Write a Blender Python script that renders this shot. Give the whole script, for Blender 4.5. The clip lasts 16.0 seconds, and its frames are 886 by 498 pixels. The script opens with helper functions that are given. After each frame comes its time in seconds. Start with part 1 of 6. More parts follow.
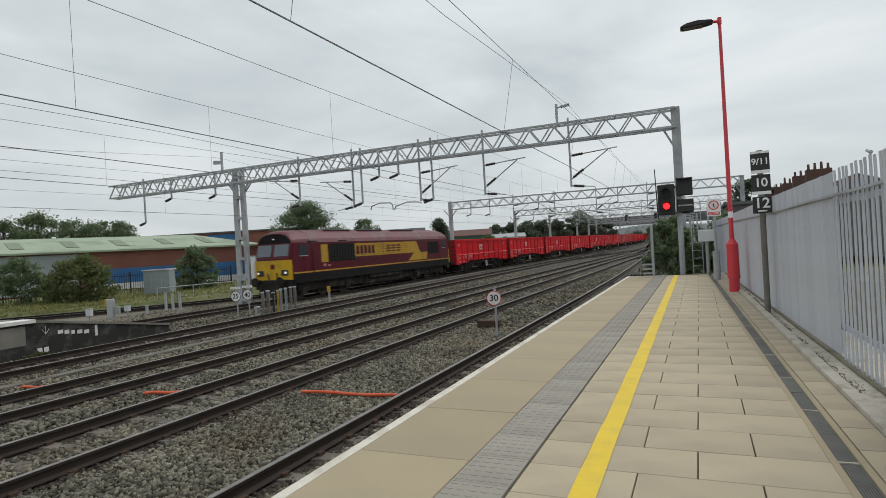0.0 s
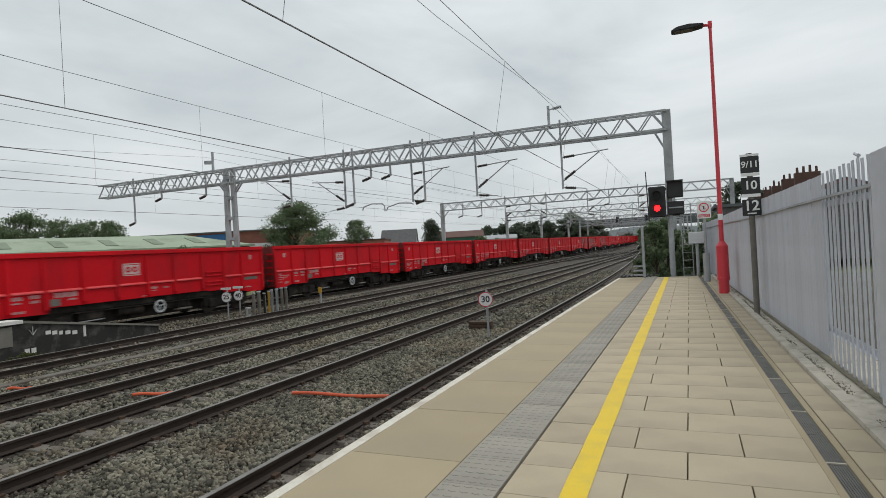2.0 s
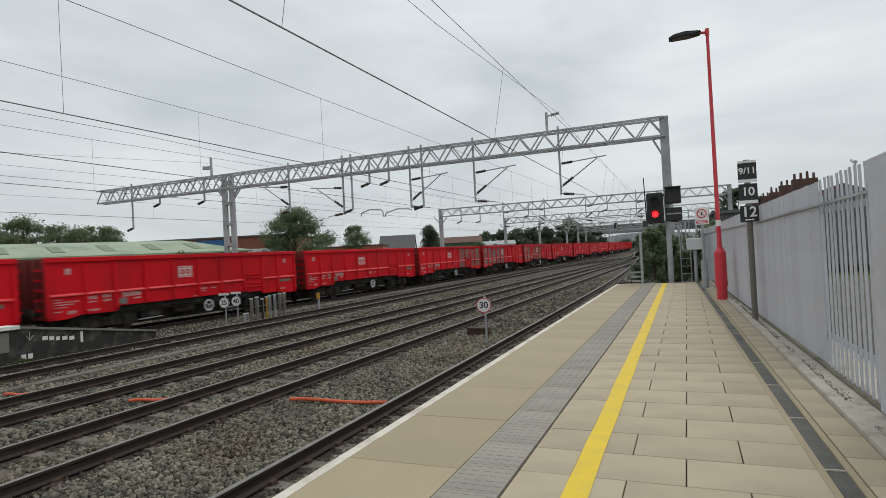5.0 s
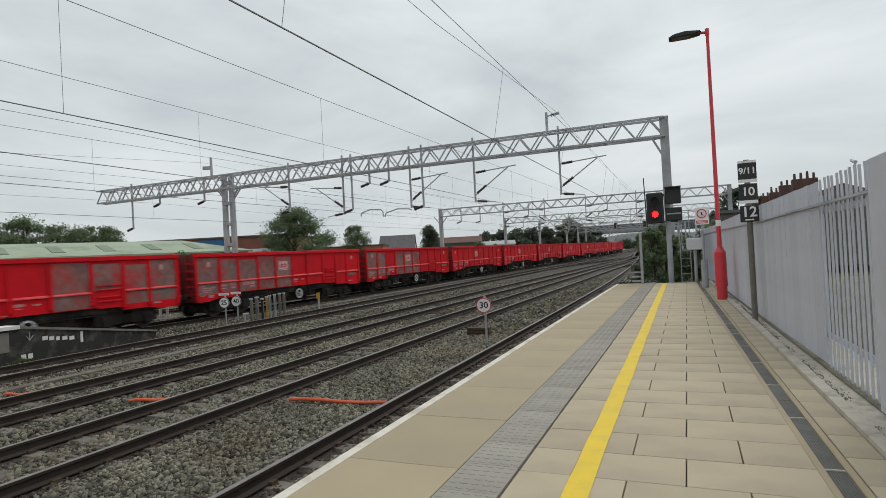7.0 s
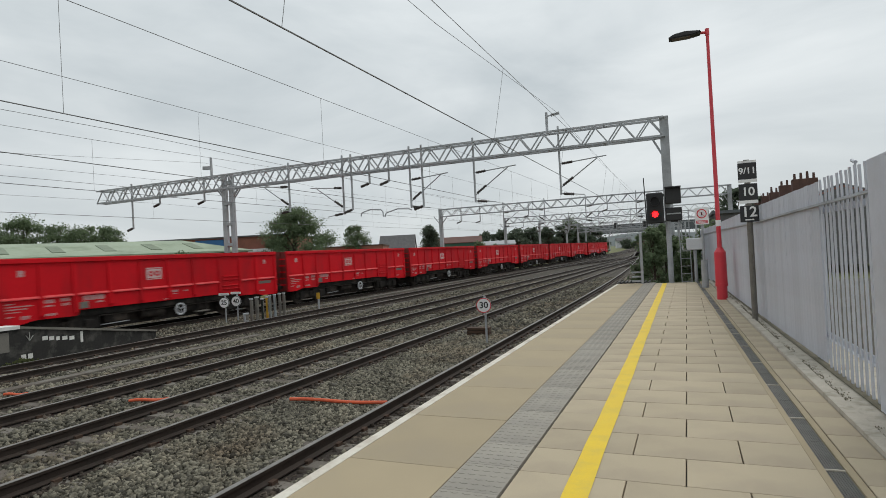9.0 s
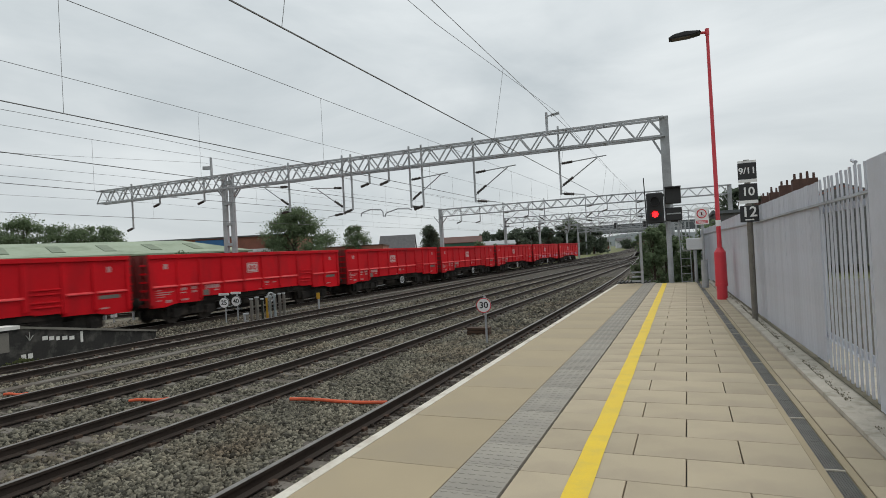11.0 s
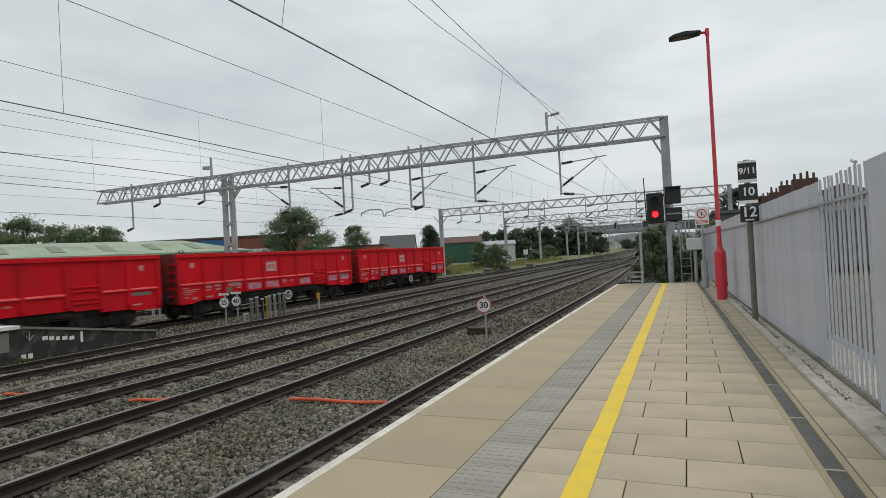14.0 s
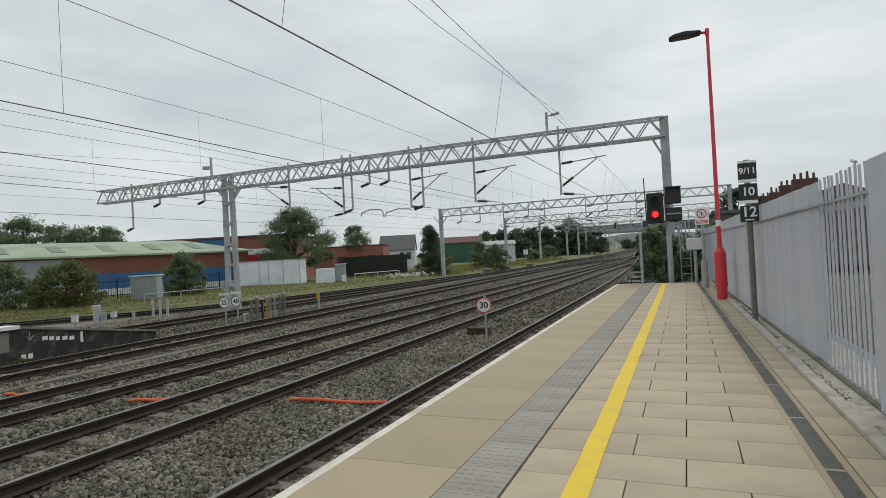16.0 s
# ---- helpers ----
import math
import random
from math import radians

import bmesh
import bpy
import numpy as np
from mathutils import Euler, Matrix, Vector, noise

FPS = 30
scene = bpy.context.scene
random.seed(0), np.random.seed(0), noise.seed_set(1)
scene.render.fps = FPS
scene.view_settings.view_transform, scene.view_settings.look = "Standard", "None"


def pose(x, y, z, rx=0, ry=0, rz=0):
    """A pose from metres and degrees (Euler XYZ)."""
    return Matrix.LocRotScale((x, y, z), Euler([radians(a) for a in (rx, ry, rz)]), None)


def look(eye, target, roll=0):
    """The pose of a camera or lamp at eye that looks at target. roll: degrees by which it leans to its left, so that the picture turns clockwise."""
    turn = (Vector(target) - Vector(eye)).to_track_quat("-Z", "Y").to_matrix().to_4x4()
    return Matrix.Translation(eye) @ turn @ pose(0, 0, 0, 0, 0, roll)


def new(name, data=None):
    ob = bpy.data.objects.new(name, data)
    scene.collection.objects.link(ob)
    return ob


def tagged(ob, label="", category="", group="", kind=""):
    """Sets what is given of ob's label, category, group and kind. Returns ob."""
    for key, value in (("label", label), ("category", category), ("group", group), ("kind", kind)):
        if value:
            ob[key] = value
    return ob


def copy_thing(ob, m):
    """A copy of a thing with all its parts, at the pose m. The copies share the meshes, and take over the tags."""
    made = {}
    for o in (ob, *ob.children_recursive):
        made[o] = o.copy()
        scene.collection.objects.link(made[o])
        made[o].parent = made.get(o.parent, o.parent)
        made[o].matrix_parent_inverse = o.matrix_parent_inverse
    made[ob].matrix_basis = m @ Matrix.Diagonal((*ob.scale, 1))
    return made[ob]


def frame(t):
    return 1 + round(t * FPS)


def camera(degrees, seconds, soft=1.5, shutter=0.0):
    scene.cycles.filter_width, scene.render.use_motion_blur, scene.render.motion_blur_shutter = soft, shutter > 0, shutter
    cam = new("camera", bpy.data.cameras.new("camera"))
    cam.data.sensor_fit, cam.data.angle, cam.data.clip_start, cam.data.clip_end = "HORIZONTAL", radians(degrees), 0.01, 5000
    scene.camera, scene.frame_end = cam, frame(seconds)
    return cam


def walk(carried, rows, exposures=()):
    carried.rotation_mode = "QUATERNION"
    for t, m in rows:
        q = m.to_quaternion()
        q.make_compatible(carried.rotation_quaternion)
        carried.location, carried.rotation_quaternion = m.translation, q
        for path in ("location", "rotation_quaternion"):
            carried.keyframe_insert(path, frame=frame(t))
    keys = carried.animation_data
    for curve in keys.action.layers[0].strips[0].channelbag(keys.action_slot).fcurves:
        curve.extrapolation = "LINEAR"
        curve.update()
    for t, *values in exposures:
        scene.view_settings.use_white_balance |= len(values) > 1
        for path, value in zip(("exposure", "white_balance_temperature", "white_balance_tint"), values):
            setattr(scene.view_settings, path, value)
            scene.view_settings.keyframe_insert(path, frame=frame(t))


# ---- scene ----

# ======== camera ========
cam = camera(74.8, 16.0, soft=0.88, shutter=0.28)
EYE = (2.124, 0.0, 1.282)
VIEW = [(0.0, 89.837, 3.355, 23.815), (0.5, 89.447, 3.316, 23.837), (1.0, 89.57, 3.315, 23.487),
        (1.5, 89.731, 3.27, 23.149), (2.0, 89.907, 3.17, 23.004), (2.5, 90.057, 3.14, 22.923),
        (3.0, 90.217, 3.105, 22.854), (3.5, 90.358, 3.08, 22.835), (4.0, 90.471, 3.09, 22.837),
        (4.2, 90.473, 3.094, 22.837), (16.0, 90.473, 3.094, 22.837)]
walk(cam, [(t, pose(*EYE, rx, ry, rz)) for t, rx, ry, rz in VIEW])

# ======== world and sun: overcast sky ========
world = bpy.data.worlds.new("overcast_sky")
scene.world = world
world.use_nodes = True
wn, wl = world.node_tree.nodes, world.node_tree.links
wn.clear()
w_out = wn.new("ShaderNodeOutputWorld")
w_bg = wn.new("ShaderNodeBackground")
w_sky = wn.new("ShaderNodeTexSky")
w_sky.sky_type = "NISHITA"
w_sky.sun_disc = False
w_sky.sun_elevation = radians(42)
w_sky.sun_rotation = radians(20)
w_bg0 = wn.new("ShaderNodeBackground")
w_bg0.inputs["Strength"].default_value = 0.06
wl.new(w_sky.outputs[0], w_bg0.inputs["Color"])
w_co = wn.new("ShaderNodeTexCoord")
w_map = wn.new("ShaderNodeMapping")
w_map.inputs["Scale"].default_value = (1.0, 1.0, 3.2)
w_map.inputs["Rotation"].default_value = (0.0, 0.12, 0.3)
wl.new(w_co.outputs["Generated"], w_map.inputs["Vector"])
w_n1 = wn.new("ShaderNodeTexNoise")
w_n1.inputs["Scale"].default_value = 2.1
w_n1.inputs["Detail"].default_value = 6.0
w_n1.inputs["Roughness"].default_value = 0.52
w_n1.inputs["Distortion"].default_value = 0.35
wl.new(w_map.outputs[0], w_n1.inputs["Vector"])
w_ramp = wn.new("ShaderNodeValToRGB")
w_ramp.color_ramp.elements[0].position = 0.32
w_ramp.color_ramp.elements[0].color = (0.50, 0.55, 0.575, 1)
w_ramp.color_ramp.elements[1].position = 0.70
w_ramp.color_ramp.elements[1].color = (0.76, 0.80, 0.81, 1)
wl.new(w_n1.outputs["Fac"], w_ramp.inputs["Fac"])
w_sep = wn.new("ShaderNodeSeparateXYZ")
wl.new(w_co.outputs["Generated"], w_sep.inputs[0])
w_grad = wn.new("ShaderNodeMapRange")  # an overcast sky is dimmer towards the horizon
w_grad.inputs["From Min"].default_value, w_grad.inputs["From Max"].default_value = 0.0, 0.55
w_grad.inputs["To Min"].default_value, w_grad.inputs["To Max"].default_value = 0.90, 1.10
wl.new(w_sep.outputs["Z"], w_grad.inputs["Value"])
w_mul = wn.new("ShaderNodeVectorMath")
w_mul.operation = "SCALE"
wl.new(w_ramp.outputs["Color"], w_mul.inputs[0])
wl.new(w_grad.outputs[0], w_mul.inputs["Scale"])
wl.new(w_mul.outputs[0], w_bg.inputs["Color"])
w_bg.inputs["Strength"].default_value = 1.12
w_mix = wn.new("ShaderNodeMixShader")
w_mix.inputs["Fac"].default_value = 0.94
wl.new(w_bg0.outputs[0], w_mix.inputs[1])
wl.new(w_bg.outputs[0], w_mix.inputs[2])
wl.new(w_mix.outputs[0], w_out.inputs["Surface"])

sun = new("sun", bpy.data.lights.new("sun", "SUN"))
sun.data.energy = 1.1
sun.data.angle = radians(25)
sun.data.color = (1.0, 0.97, 0.92)
sun.matrix_basis = look((20, 40, 50), (0, 0, 0))
scene.view_settings.exposure = 0.0

# ======== materials ========


def mat(name, col, col2=None, rough=0.7, metal=0.0, scale=3.0, fine=60.0, bump=0.15, dirt=None, dirt_amt=0.0,
        dirt_scale=0.8, vary=0.0, island=0.0, spec=0.4, stretch=(1, 1, 1), dist=0.01):
    """Two scales of colour variation, bump, dirt blotches and a shift from piece to piece."""
    m = bpy.data.materials.new(name)
    m.use_nodes = True
    n, l = m.node_tree.nodes, m.node_tree.links
    b = n["Principled BSDF"]
    co = n.new("ShaderNodeTexCoord")
    mp = n.new("ShaderNodeMapping")
    mp.inputs["Scale"].default_value = stretch
    l.new(co.outputs["Object"], mp.inputs["Vector"])
    big = n.new("ShaderNodeTexNoise")
    big.inputs["Scale"].default_value = scale
    big.inputs["Detail"].default_value = 5
    l.new(mp.outputs[0], big.inputs["Vector"])
    sm = n.new("ShaderNodeTexNoise")
    sm.inputs["Scale"].default_value = fine
    sm.inputs["Detail"].default_value = 3
    l.new(mp.outputs[0], sm.inputs["Vector"])
    mix = n.new("ShaderNodeMix")
    mix.data_type = "RGBA"
    mix.inputs["A"].default_value = (*col, 1)
    mix.inputs["B"].default_value = (*(col2 or [c * 0.75 for c in col]), 1)
    add = n.new("ShaderNodeMath")
    add.operation = "MULTIPLY_ADD"
    add.inputs[1].default_value = 0.45
    l.new(sm.outputs["Fac"], add.inputs[0])
    sh = n.new("ShaderNodeMath")
    sh.operation = "MULTIPLY"
    sh.inputs[1].default_value = 0.55
    l.new(big.outputs["Fac"], sh.inputs[0])
    l.new(sh.outputs[0], add.inputs[2])
    rg = n.new("ShaderNodeMapRange")
    rg.inputs["From Min"].default_value = 0.36
    rg.inputs["From Max"].default_value = 0.64
    l.new(add.outputs[0], rg.inputs["Value"])
    l.new(rg.outputs[0], mix.inputs["Factor"])
    out = mix.outputs["Result"]
    if dirt:
        dn = n.new("ShaderNodeTexNoise")
        dn.inputs["Scale"].default_value = dirt_scale
        dn.inputs["Detail"].default_value = 8
        dn.inputs["Roughness"].default_value = 0.65
        l.new(mp.outputs[0], dn.inputs["Vector"])
        dr = n.new("ShaderNodeMapRange")
        dr.inputs["From Min"].default_value = 0.48
        dr.inputs["From Max"].default_value = 0.68
        dr.inputs["To Max"].default_value = dirt_amt
        l.new(dn.outputs["Fac"], dr.inputs["Value"])
        dm = n.new("ShaderNodeMix")
        dm.data_type = "RGBA"
        dm.inputs["B"].default_value = (*dirt, 1)
        l.new(dr.outputs[0], dm.inputs["Factor"])
        l.new(out, dm.inputs["A"])
        out = dm.outputs["Result"]
    if vary or island:
        if vary:
            src = n.new("ShaderNodeObjectInfo").outputs["Random"]
        else:
            src = n.new("ShaderNodeNewGeometry").outputs["Random Per Island"]
        vr = n.new("ShaderNodeMapRange")
        vr.inputs["To Min"].default_value = 1 - (vary or island)
        vr.inputs["To Max"].default_value = 1 + (vary or island)
        l.new(src, vr.inputs["Value"])
        hs = n.new("ShaderNodeHueSaturation")
        l.new(vr.outputs[0], hs.inputs["Value"])
        l.new(out, hs.inputs["Color"])
        out = hs.outputs["Color"]
    l.new(out, b.inputs["Base Color"])
    b.inputs["Roughness"].default_value = rough
    b.inputs["Metallic"].default_value = metal
    b.inputs["Specular IOR Level"].default_value = spec
    if bump:
        bp = n.new("ShaderNodeBump")
        bp.inputs["Strength"].default_value = bump
        bp.inputs["Distance"].default_value = dist
        l.new(add.outputs[0], bp.inputs["Height"])
        l.new(bp.outputs[0], b.inputs["Normal"])
    return m


def glow(name, col, strength):
    m = bpy.data.materials.new(name)
    m.use_nodes = True
    b = m.node_tree.nodes["Principled BSDF"]
    b.inputs["Base Color"].default_value = (*[c * 0.5 for c in col], 1)
    b.inputs["Emission Color"].default_value = (*col, 1)
    b.inputs["Emission Strength"].default_value = strength
    return m


M = dict(
    slab=mat("buff_slab", (0.45, 0.380, 0.268), (0.39, 0.326, 0.230), 0.85, scale=1.6, fine=240, bump=0.2, dist=0.002, dirt=(0.33, 0.275, 0.21), dirt_amt=0.6, dirt_scale=1.1, vary=0.07),
    coping=mat("buff_coping", (0.395, 0.324, 0.212), (0.34, 0.278, 0.182), 0.85, scale=1.2, fine=220, bump=0.2, dist=0.002, dirt=(0.34, 0.29, 0.22), dirt_amt=0.4, dirt_scale=0.9, vary=0.05),
    tactile=mat("grey_tactile", (0.33, 0.305, 0.26), (0.295, 0.272, 0.232), 0.85, scale=2.5, fine=200, bump=0.2, dist=0.002, dirt=(0.19, 0.18, 0.165), dirt_amt=0.4, vary=0.06),
    joint=mat("dark_joint", (0.23, 0.195, 0.145), (0.14, 0.12, 0.09), 0.95, scale=6),
    yellow=mat("yellow_paint", (0.78, 0.55, 0.02), (0.70, 0.48, 0.025), 0.6, scale=3, fine=150, bump=0.1, dist=0.002, dirt=(0.45, 0.36, 0.10), dirt_amt=0.35, dirt_scale=4),
    white=mat("white_paint", (0.80, 0.79, 0.75), (0.70, 0.69, 0.65), 0.6, scale=4, fine=120, bump=0.1, dist=0.002, dirt=(0.45, 0.42, 0.38), dirt_amt=0.5, dirt_scale=3),
    edgewhite=mat("worn_cream_edge_paint", (0.70, 0.665, 0.58), (0.58, 0.54, 0.46), 0.7, scale=4, fine=90, bump=0.1, dist=0.002, dirt=(0.34, 0.27, 0.20), dirt_amt=0.75, dirt_scale=2.2),
    concrete=mat("concrete", (0.25, 0.235, 0.205), (0.17, 0.16, 0.14), 0.9, scale=2, fine=80, bump=0.4, dirt=(0.13, 0.13, 0.10), dirt_amt=0.6),
    edging=mat("mossy_concrete", (0.53, 0.485, 0.41), (0.43, 0.39, 0.325), 0.95, scale=5, fine=140, bump=0.4, dist=0.004, dirt=(0.22, 0.20, 0.15), dirt_amt=0.7, dirt_scale=6.0),
    grate=mat("cast_iron_grate", (0.15, 0.147, 0.132), (0.105, 0.103, 0.092), 0.6, 0.3, scale=5, vary=0.12),
    galv=mat("galvanised_steel", (0.40, 0.41, 0.42), (0.32, 0.33, 0.34), 0.6, 0.25, scale=4, fine=50, bump=0.08, dirt=(0.27, 0.28, 0.28), dirt_amt=0.5),
    gantry=mat("weathered_galvanised_steel", (0.47, 0.485, 0.50), (0.34, 0.35, 0.36), 0.65, 0.2, scale=1.5, fine=30, bump=0.1, dirt=(0.18, 0.175, 0.165), dirt_amt=0.5),
    fence=mat("grey_fence_steel", (0.53, 0.548, 0.60), (0.485, 0.502, 0.55), 0.5, 0.15, scale=1.5, fine=60, bump=0.05, vary=0.05, dirt=(0.27, 0.26, 0.25), dirt_amt=0.35),
    rail=mat("rail_rust", (0.045, 0.032, 0.025), (0.028, 0.021, 0.017), 0.85, 0.1, scale=3, fine=60, bump=0.3),
    railtop=mat("rail_running_face", (0.27, 0.255, 0.24), (0.17, 0.16, 0.145), 0.45, 0.5, scale=4, fine=40, bump=0.03),
    sleeper=mat("sleeper_concrete", (0.20, 0.185, 0.16), (0.12, 0.105, 0.09), 0.95, scale=4, fine=60, bump=0.5, vary=0.15, dirt=(0.08, 0.055, 0.04), dirt_amt=0.8),
    clip=mat("rusty_clip", (0.10, 0.06, 0.04), (0.06, 0.04, 0.03), 0.8, 0.2),
    stone=mat("granite_ballast_stone", (0.195, 0.180, 0.136), (0.085, 0.078, 0.060), 0.95, scale=0.7, fine=120, bump=0.5, island=0.75, dirt=(0.15, 0.10, 0.06), dirt_amt=0.5, dirt_scale=0.5),
    oily=mat("rusty_ballast_stone", (0.085, 0.066, 0.05), (0.045, 0.035, 0.028), 0.95, scale=1.5, fine=120, bump=0.5, island=0.5),
    redstone=mat("brick_red_ballast_stone", (0.22, 0.08, 0.068), (0.10, 0.05, 0.042), 0.95, scale=1.5, fine=120, bump=0.5, island=0.5),
    # kerb moss and litter; also colours the painted shadow at the fence foot
    moss=mat("moss_litter_and_foot_shadow", (0.21, 0.185, 0.13), (0.12, 0.11, 0.075), 0.95, scale=6, fine=80, bump=0.5, island=0.4),
    cess=mat("rusty_ballast_strip", (0.05, 0.038, 0.03), (0.028, 0.022, 0.018), 0.95, scale=2.0, fine=30, bump=1.0, dist=0.03),
    bed=mat("ballast_bed", (0.080, 0.071, 0.054), (0.033, 0.029, 0.022), 0.95, scale=1.2, fine=26, bump=1.0, dist=0.05, dirt=(0.07, 0.055, 0.042), dirt_amt=0.6, dirt_scale=0.35),
    grass=mat("rough_grass_ground", (0.16, 0.17, 0.065), (0.11, 0.125, 0.05), 0.95, scale=0.4, fine=9, bump=0.9, dist=0.06, dirt=(0.21, 0.19, 0.11), dirt_amt=0.75, dirt_scale=0.16),
    gravel=mat("brown_path_gravel", (0.21, 0.185, 0.14), (0.115, 0.10, 0.075), 0.95, scale=0.5, fine=16, bump=0.9, dist=0.04, dirt=(0.12, 0.13, 0.06), dirt_amt=0.6, dirt_scale=0.5),
    soil=mat("dark_trackside_soil", (0.10, 0.09, 0.07), (0.06, 0.055, 0.045), 0.95, scale=0.6, fine=14, bump=0.9, dist=0.05),
    red=mat("red_lamp_paint", (0.66, 0.045, 0.065), (0.58, 0.04, 0.055), 0.35, scale=2, bump=0.03, spec=0.5),
    wred=mat("red_wagon_paint", (0.67, 0.0065, 0.015), (0.56, 0.0055, 0.013), 0.55, spec=0.16, scale=1.1, fine=22, bump=0.06, vary=0.08, dirt=(0.34, 0.012, 0.017), dirt_amt=0.55, dirt_scale=1.3, stretch=(1.0, 1.0, 0.3)),
    # paler red: edge wear plus the rail's highlight, put into the colour
    wornlitred=mat("worn_red_highlight_paint", (0.72, 0.11, 0.11), (0.62, 0.03, 0.04), 0.6, spec=0.15, scale=2, fine=20, bump=0.03),
    wdark=mat("wagon_interior_red", (0.22, 0.02, 0.02), (0.14, 0.03, 0.025), 0.8, scale=2),
    under=mat("underframe_black", (0.030, 0.026, 0.023), (0.015, 0.0135, 0.012), 0.85, spec=0.2, scale=3, fine=40, bump=0.2, dirt=(0.10, 0.08, 0.065), dirt_amt=0.7, dirt_scale=1.6),
    wheel=mat("wheel_steel", (0.085, 0.072, 0.062), (0.05, 0.042, 0.036), 0.7, 0.2, scale=5),
    decal=mat("white_decal", (0.60, 0.42, 0.41), (0.46, 0.15, 0.15), 0.6, scale=5, fine=28, bump=0, dirt=(0.48, 0.03, 0.035), dirt_amt=0.75, dirt_scale=7),
    emblem=mat("white_emblem_paint", (0.66, 0.54, 0.52), (0.56, 0.36, 0.35), 0.6, scale=6, bump=0),
    plate=mat("dull_grey_plate", (0.20, 0.185, 0.16), (0.125, 0.115, 0.10), 0.7, scale=6),
    tag=mat("faded_spray_paint", (0.29, 0.18, 0.165), (0.17, 0.085, 0.078), 0.7, spec=0.15, scale=0.9, fine=5, bump=0, dirt=(0.52, 0.02, 0.026), dirt_amt=0.95, dirt_scale=0.8),
    mauve=mat("mauve_spray_paint", (0.50, 0.30, 0.42), (0.58, 0.08, 0.10), 0.7, scale=4, fine=25),
    maroon=mat("maroon_loco_paint", (0.11, 0.008, 0.017), (0.088, 0.007, 0.014), 0.45, spec=0.25, scale=1.5, fine=25, bump=0.04, dirt=(0.06, 0.025, 0.025), dirt_amt=0.5, dirt_scale=0.9),
    roofm=mat("dirty_maroon_roof", (0.15, 0.030, 0.042), (0.11, 0.022, 0.030), 0.5, spec=0.35, scale=1.2, fine=20, dirt=(0.13, 0.095, 0.09), dirt_amt=0.65),
    gold=mat("gold_band_paint", (0.52, 0.30, 0.035), (0.44, 0.25, 0.03), 0.5, spec=0.25, scale=2, bump=0.03, dirt=(0.33, 0.20, 0.05), dirt_amt=0.4),
    wyellow=mat("yellow_warning_paint", (0.62, 0.37, 0.012), (0.52, 0.31, 0.012), 0.5, spec=0.25, scale=2, dirt=(0.33, 0.22, 0.04), dirt_amt=0.5, dirt_scale=2),
    grille=mat("black_grille", (0.013, 0.012, 0.013), (0.02, 0.019, 0.02), 0.8, spec=0.12, scale=2, fine=30),
    black=mat("black_enamel", (0.018, 0.018, 0.02), (0.025, 0.025, 0.027), 0.4, scale=3, bump=0.02),
    signal=mat("black_signal_casing", (0.02, 0.02, 0.021), (0.03, 0.03, 0.03), 0.55, scale=3, bump=0.03),
    lens=glow("red_signal_light", (1.0, 0.010, 0.013), 4.5),
    lamp=glow("loco_headlight", (1.0, 0.96, 0.85), 0.6),
    insul=mat("brown_insulator", (0.06, 0.045, 0.04), (0.04, 0.035, 0.03), 0.35, scale=6),
    wire=mat("copper_wire", (0.21, 0.21, 0.21), (0.15, 0.15, 0.15), 0.6, 0.3, scale=1),
    orange=mat("orange_conduit", (0.75, 0.13, 0.05), (0.62, 0.10, 0.04), 0.5, scale=5, dirt=(0.35, 0.12, 0.07), dirt_amt=0.4),
    brick=mat("red_brick", (0.30, 0.12, 0.085), (0.22, 0.09, 0.065), 0.9, scale=1.2, fine=8, bump=0.3, dirt=(0.16, 0.08, 0.06), dirt_amt=0.5, island=0.1),
    render=mat("grey_cement_render", (0.16, 0.16, 0.165), (0.12, 0.12, 0.123), 0.9, scale=0.8, fine=12, bump=0.2, dirt=(0.08, 0.08, 0.08), dirt_amt=0.5),
    stack=mat("sooty_brick", (0.125, 0.068, 0.052), (0.08, 0.048, 0.04), 0.9, scale=2, fine=12, bump=0.4),
    slate=mat("roof_slate", (0.13, 0.125, 0.125), (0.09, 0.088, 0.09), 0.8, scale=2, fine=10, bump=0.3),
    greenroof=mat("pale_green_sheet_roof", (0.35, 0.41, 0.30), (0.29, 0.35, 0.25), 0.7, scale=0.35, fine=3, dirt=(0.19, 0.235, 0.155), dirt_amt=0.85, dirt_scale=0.3),
    rooflight=mat("weathered_rooflight", (0.24, 0.285, 0.20), (0.17, 0.21, 0.145), 0.7, scale=0.8, fine=6),
    rust=mat("rust_red_sheet", (0.22, 0.085, 0.06), (0.17, 0.07, 0.05), 0.7, scale=0.6),
    rustroof=mat("rust_brown_roof", (0.13, 0.058, 0.045), (0.095, 0.045, 0.036), 0.8, scale=0.6),
    blue=mat("blue_sheet", (0.035, 0.14, 0.33), (0.03, 0.11, 0.27), 0.6, scale=0.6),
    greenb=mat("green_cladding", (0.035, 0.11, 0.075), (0.03, 0.09, 0.06), 0.6, scale=0.5),
    pale=mat("pale_grey_sheet", (0.62, 0.63, 0.65), (0.54, 0.55, 0.57), 0.6, scale=0.7, dirt=(0.36, 0.35, 0.34), dirt_amt=0.4),
    white_sheet=mat("white_container_sheet", (0.74, 0.765, 0.81), (0.66, 0.685, 0.73), 0.5, scale=0.8, fine=12, dirt=(0.45, 0.45, 0.44), dirt_amt=0.35),
    cabgrey=mat("grey_cabinet_paint", (0.30, 0.34, 0.345), (0.25, 0.28, 0.29), 0.55, scale=1.5),
    darkgreen=mat("dark_green_fence", (0.025, 0.03, 0.022), (0.018, 0.022, 0.016), 0.8, scale=1),
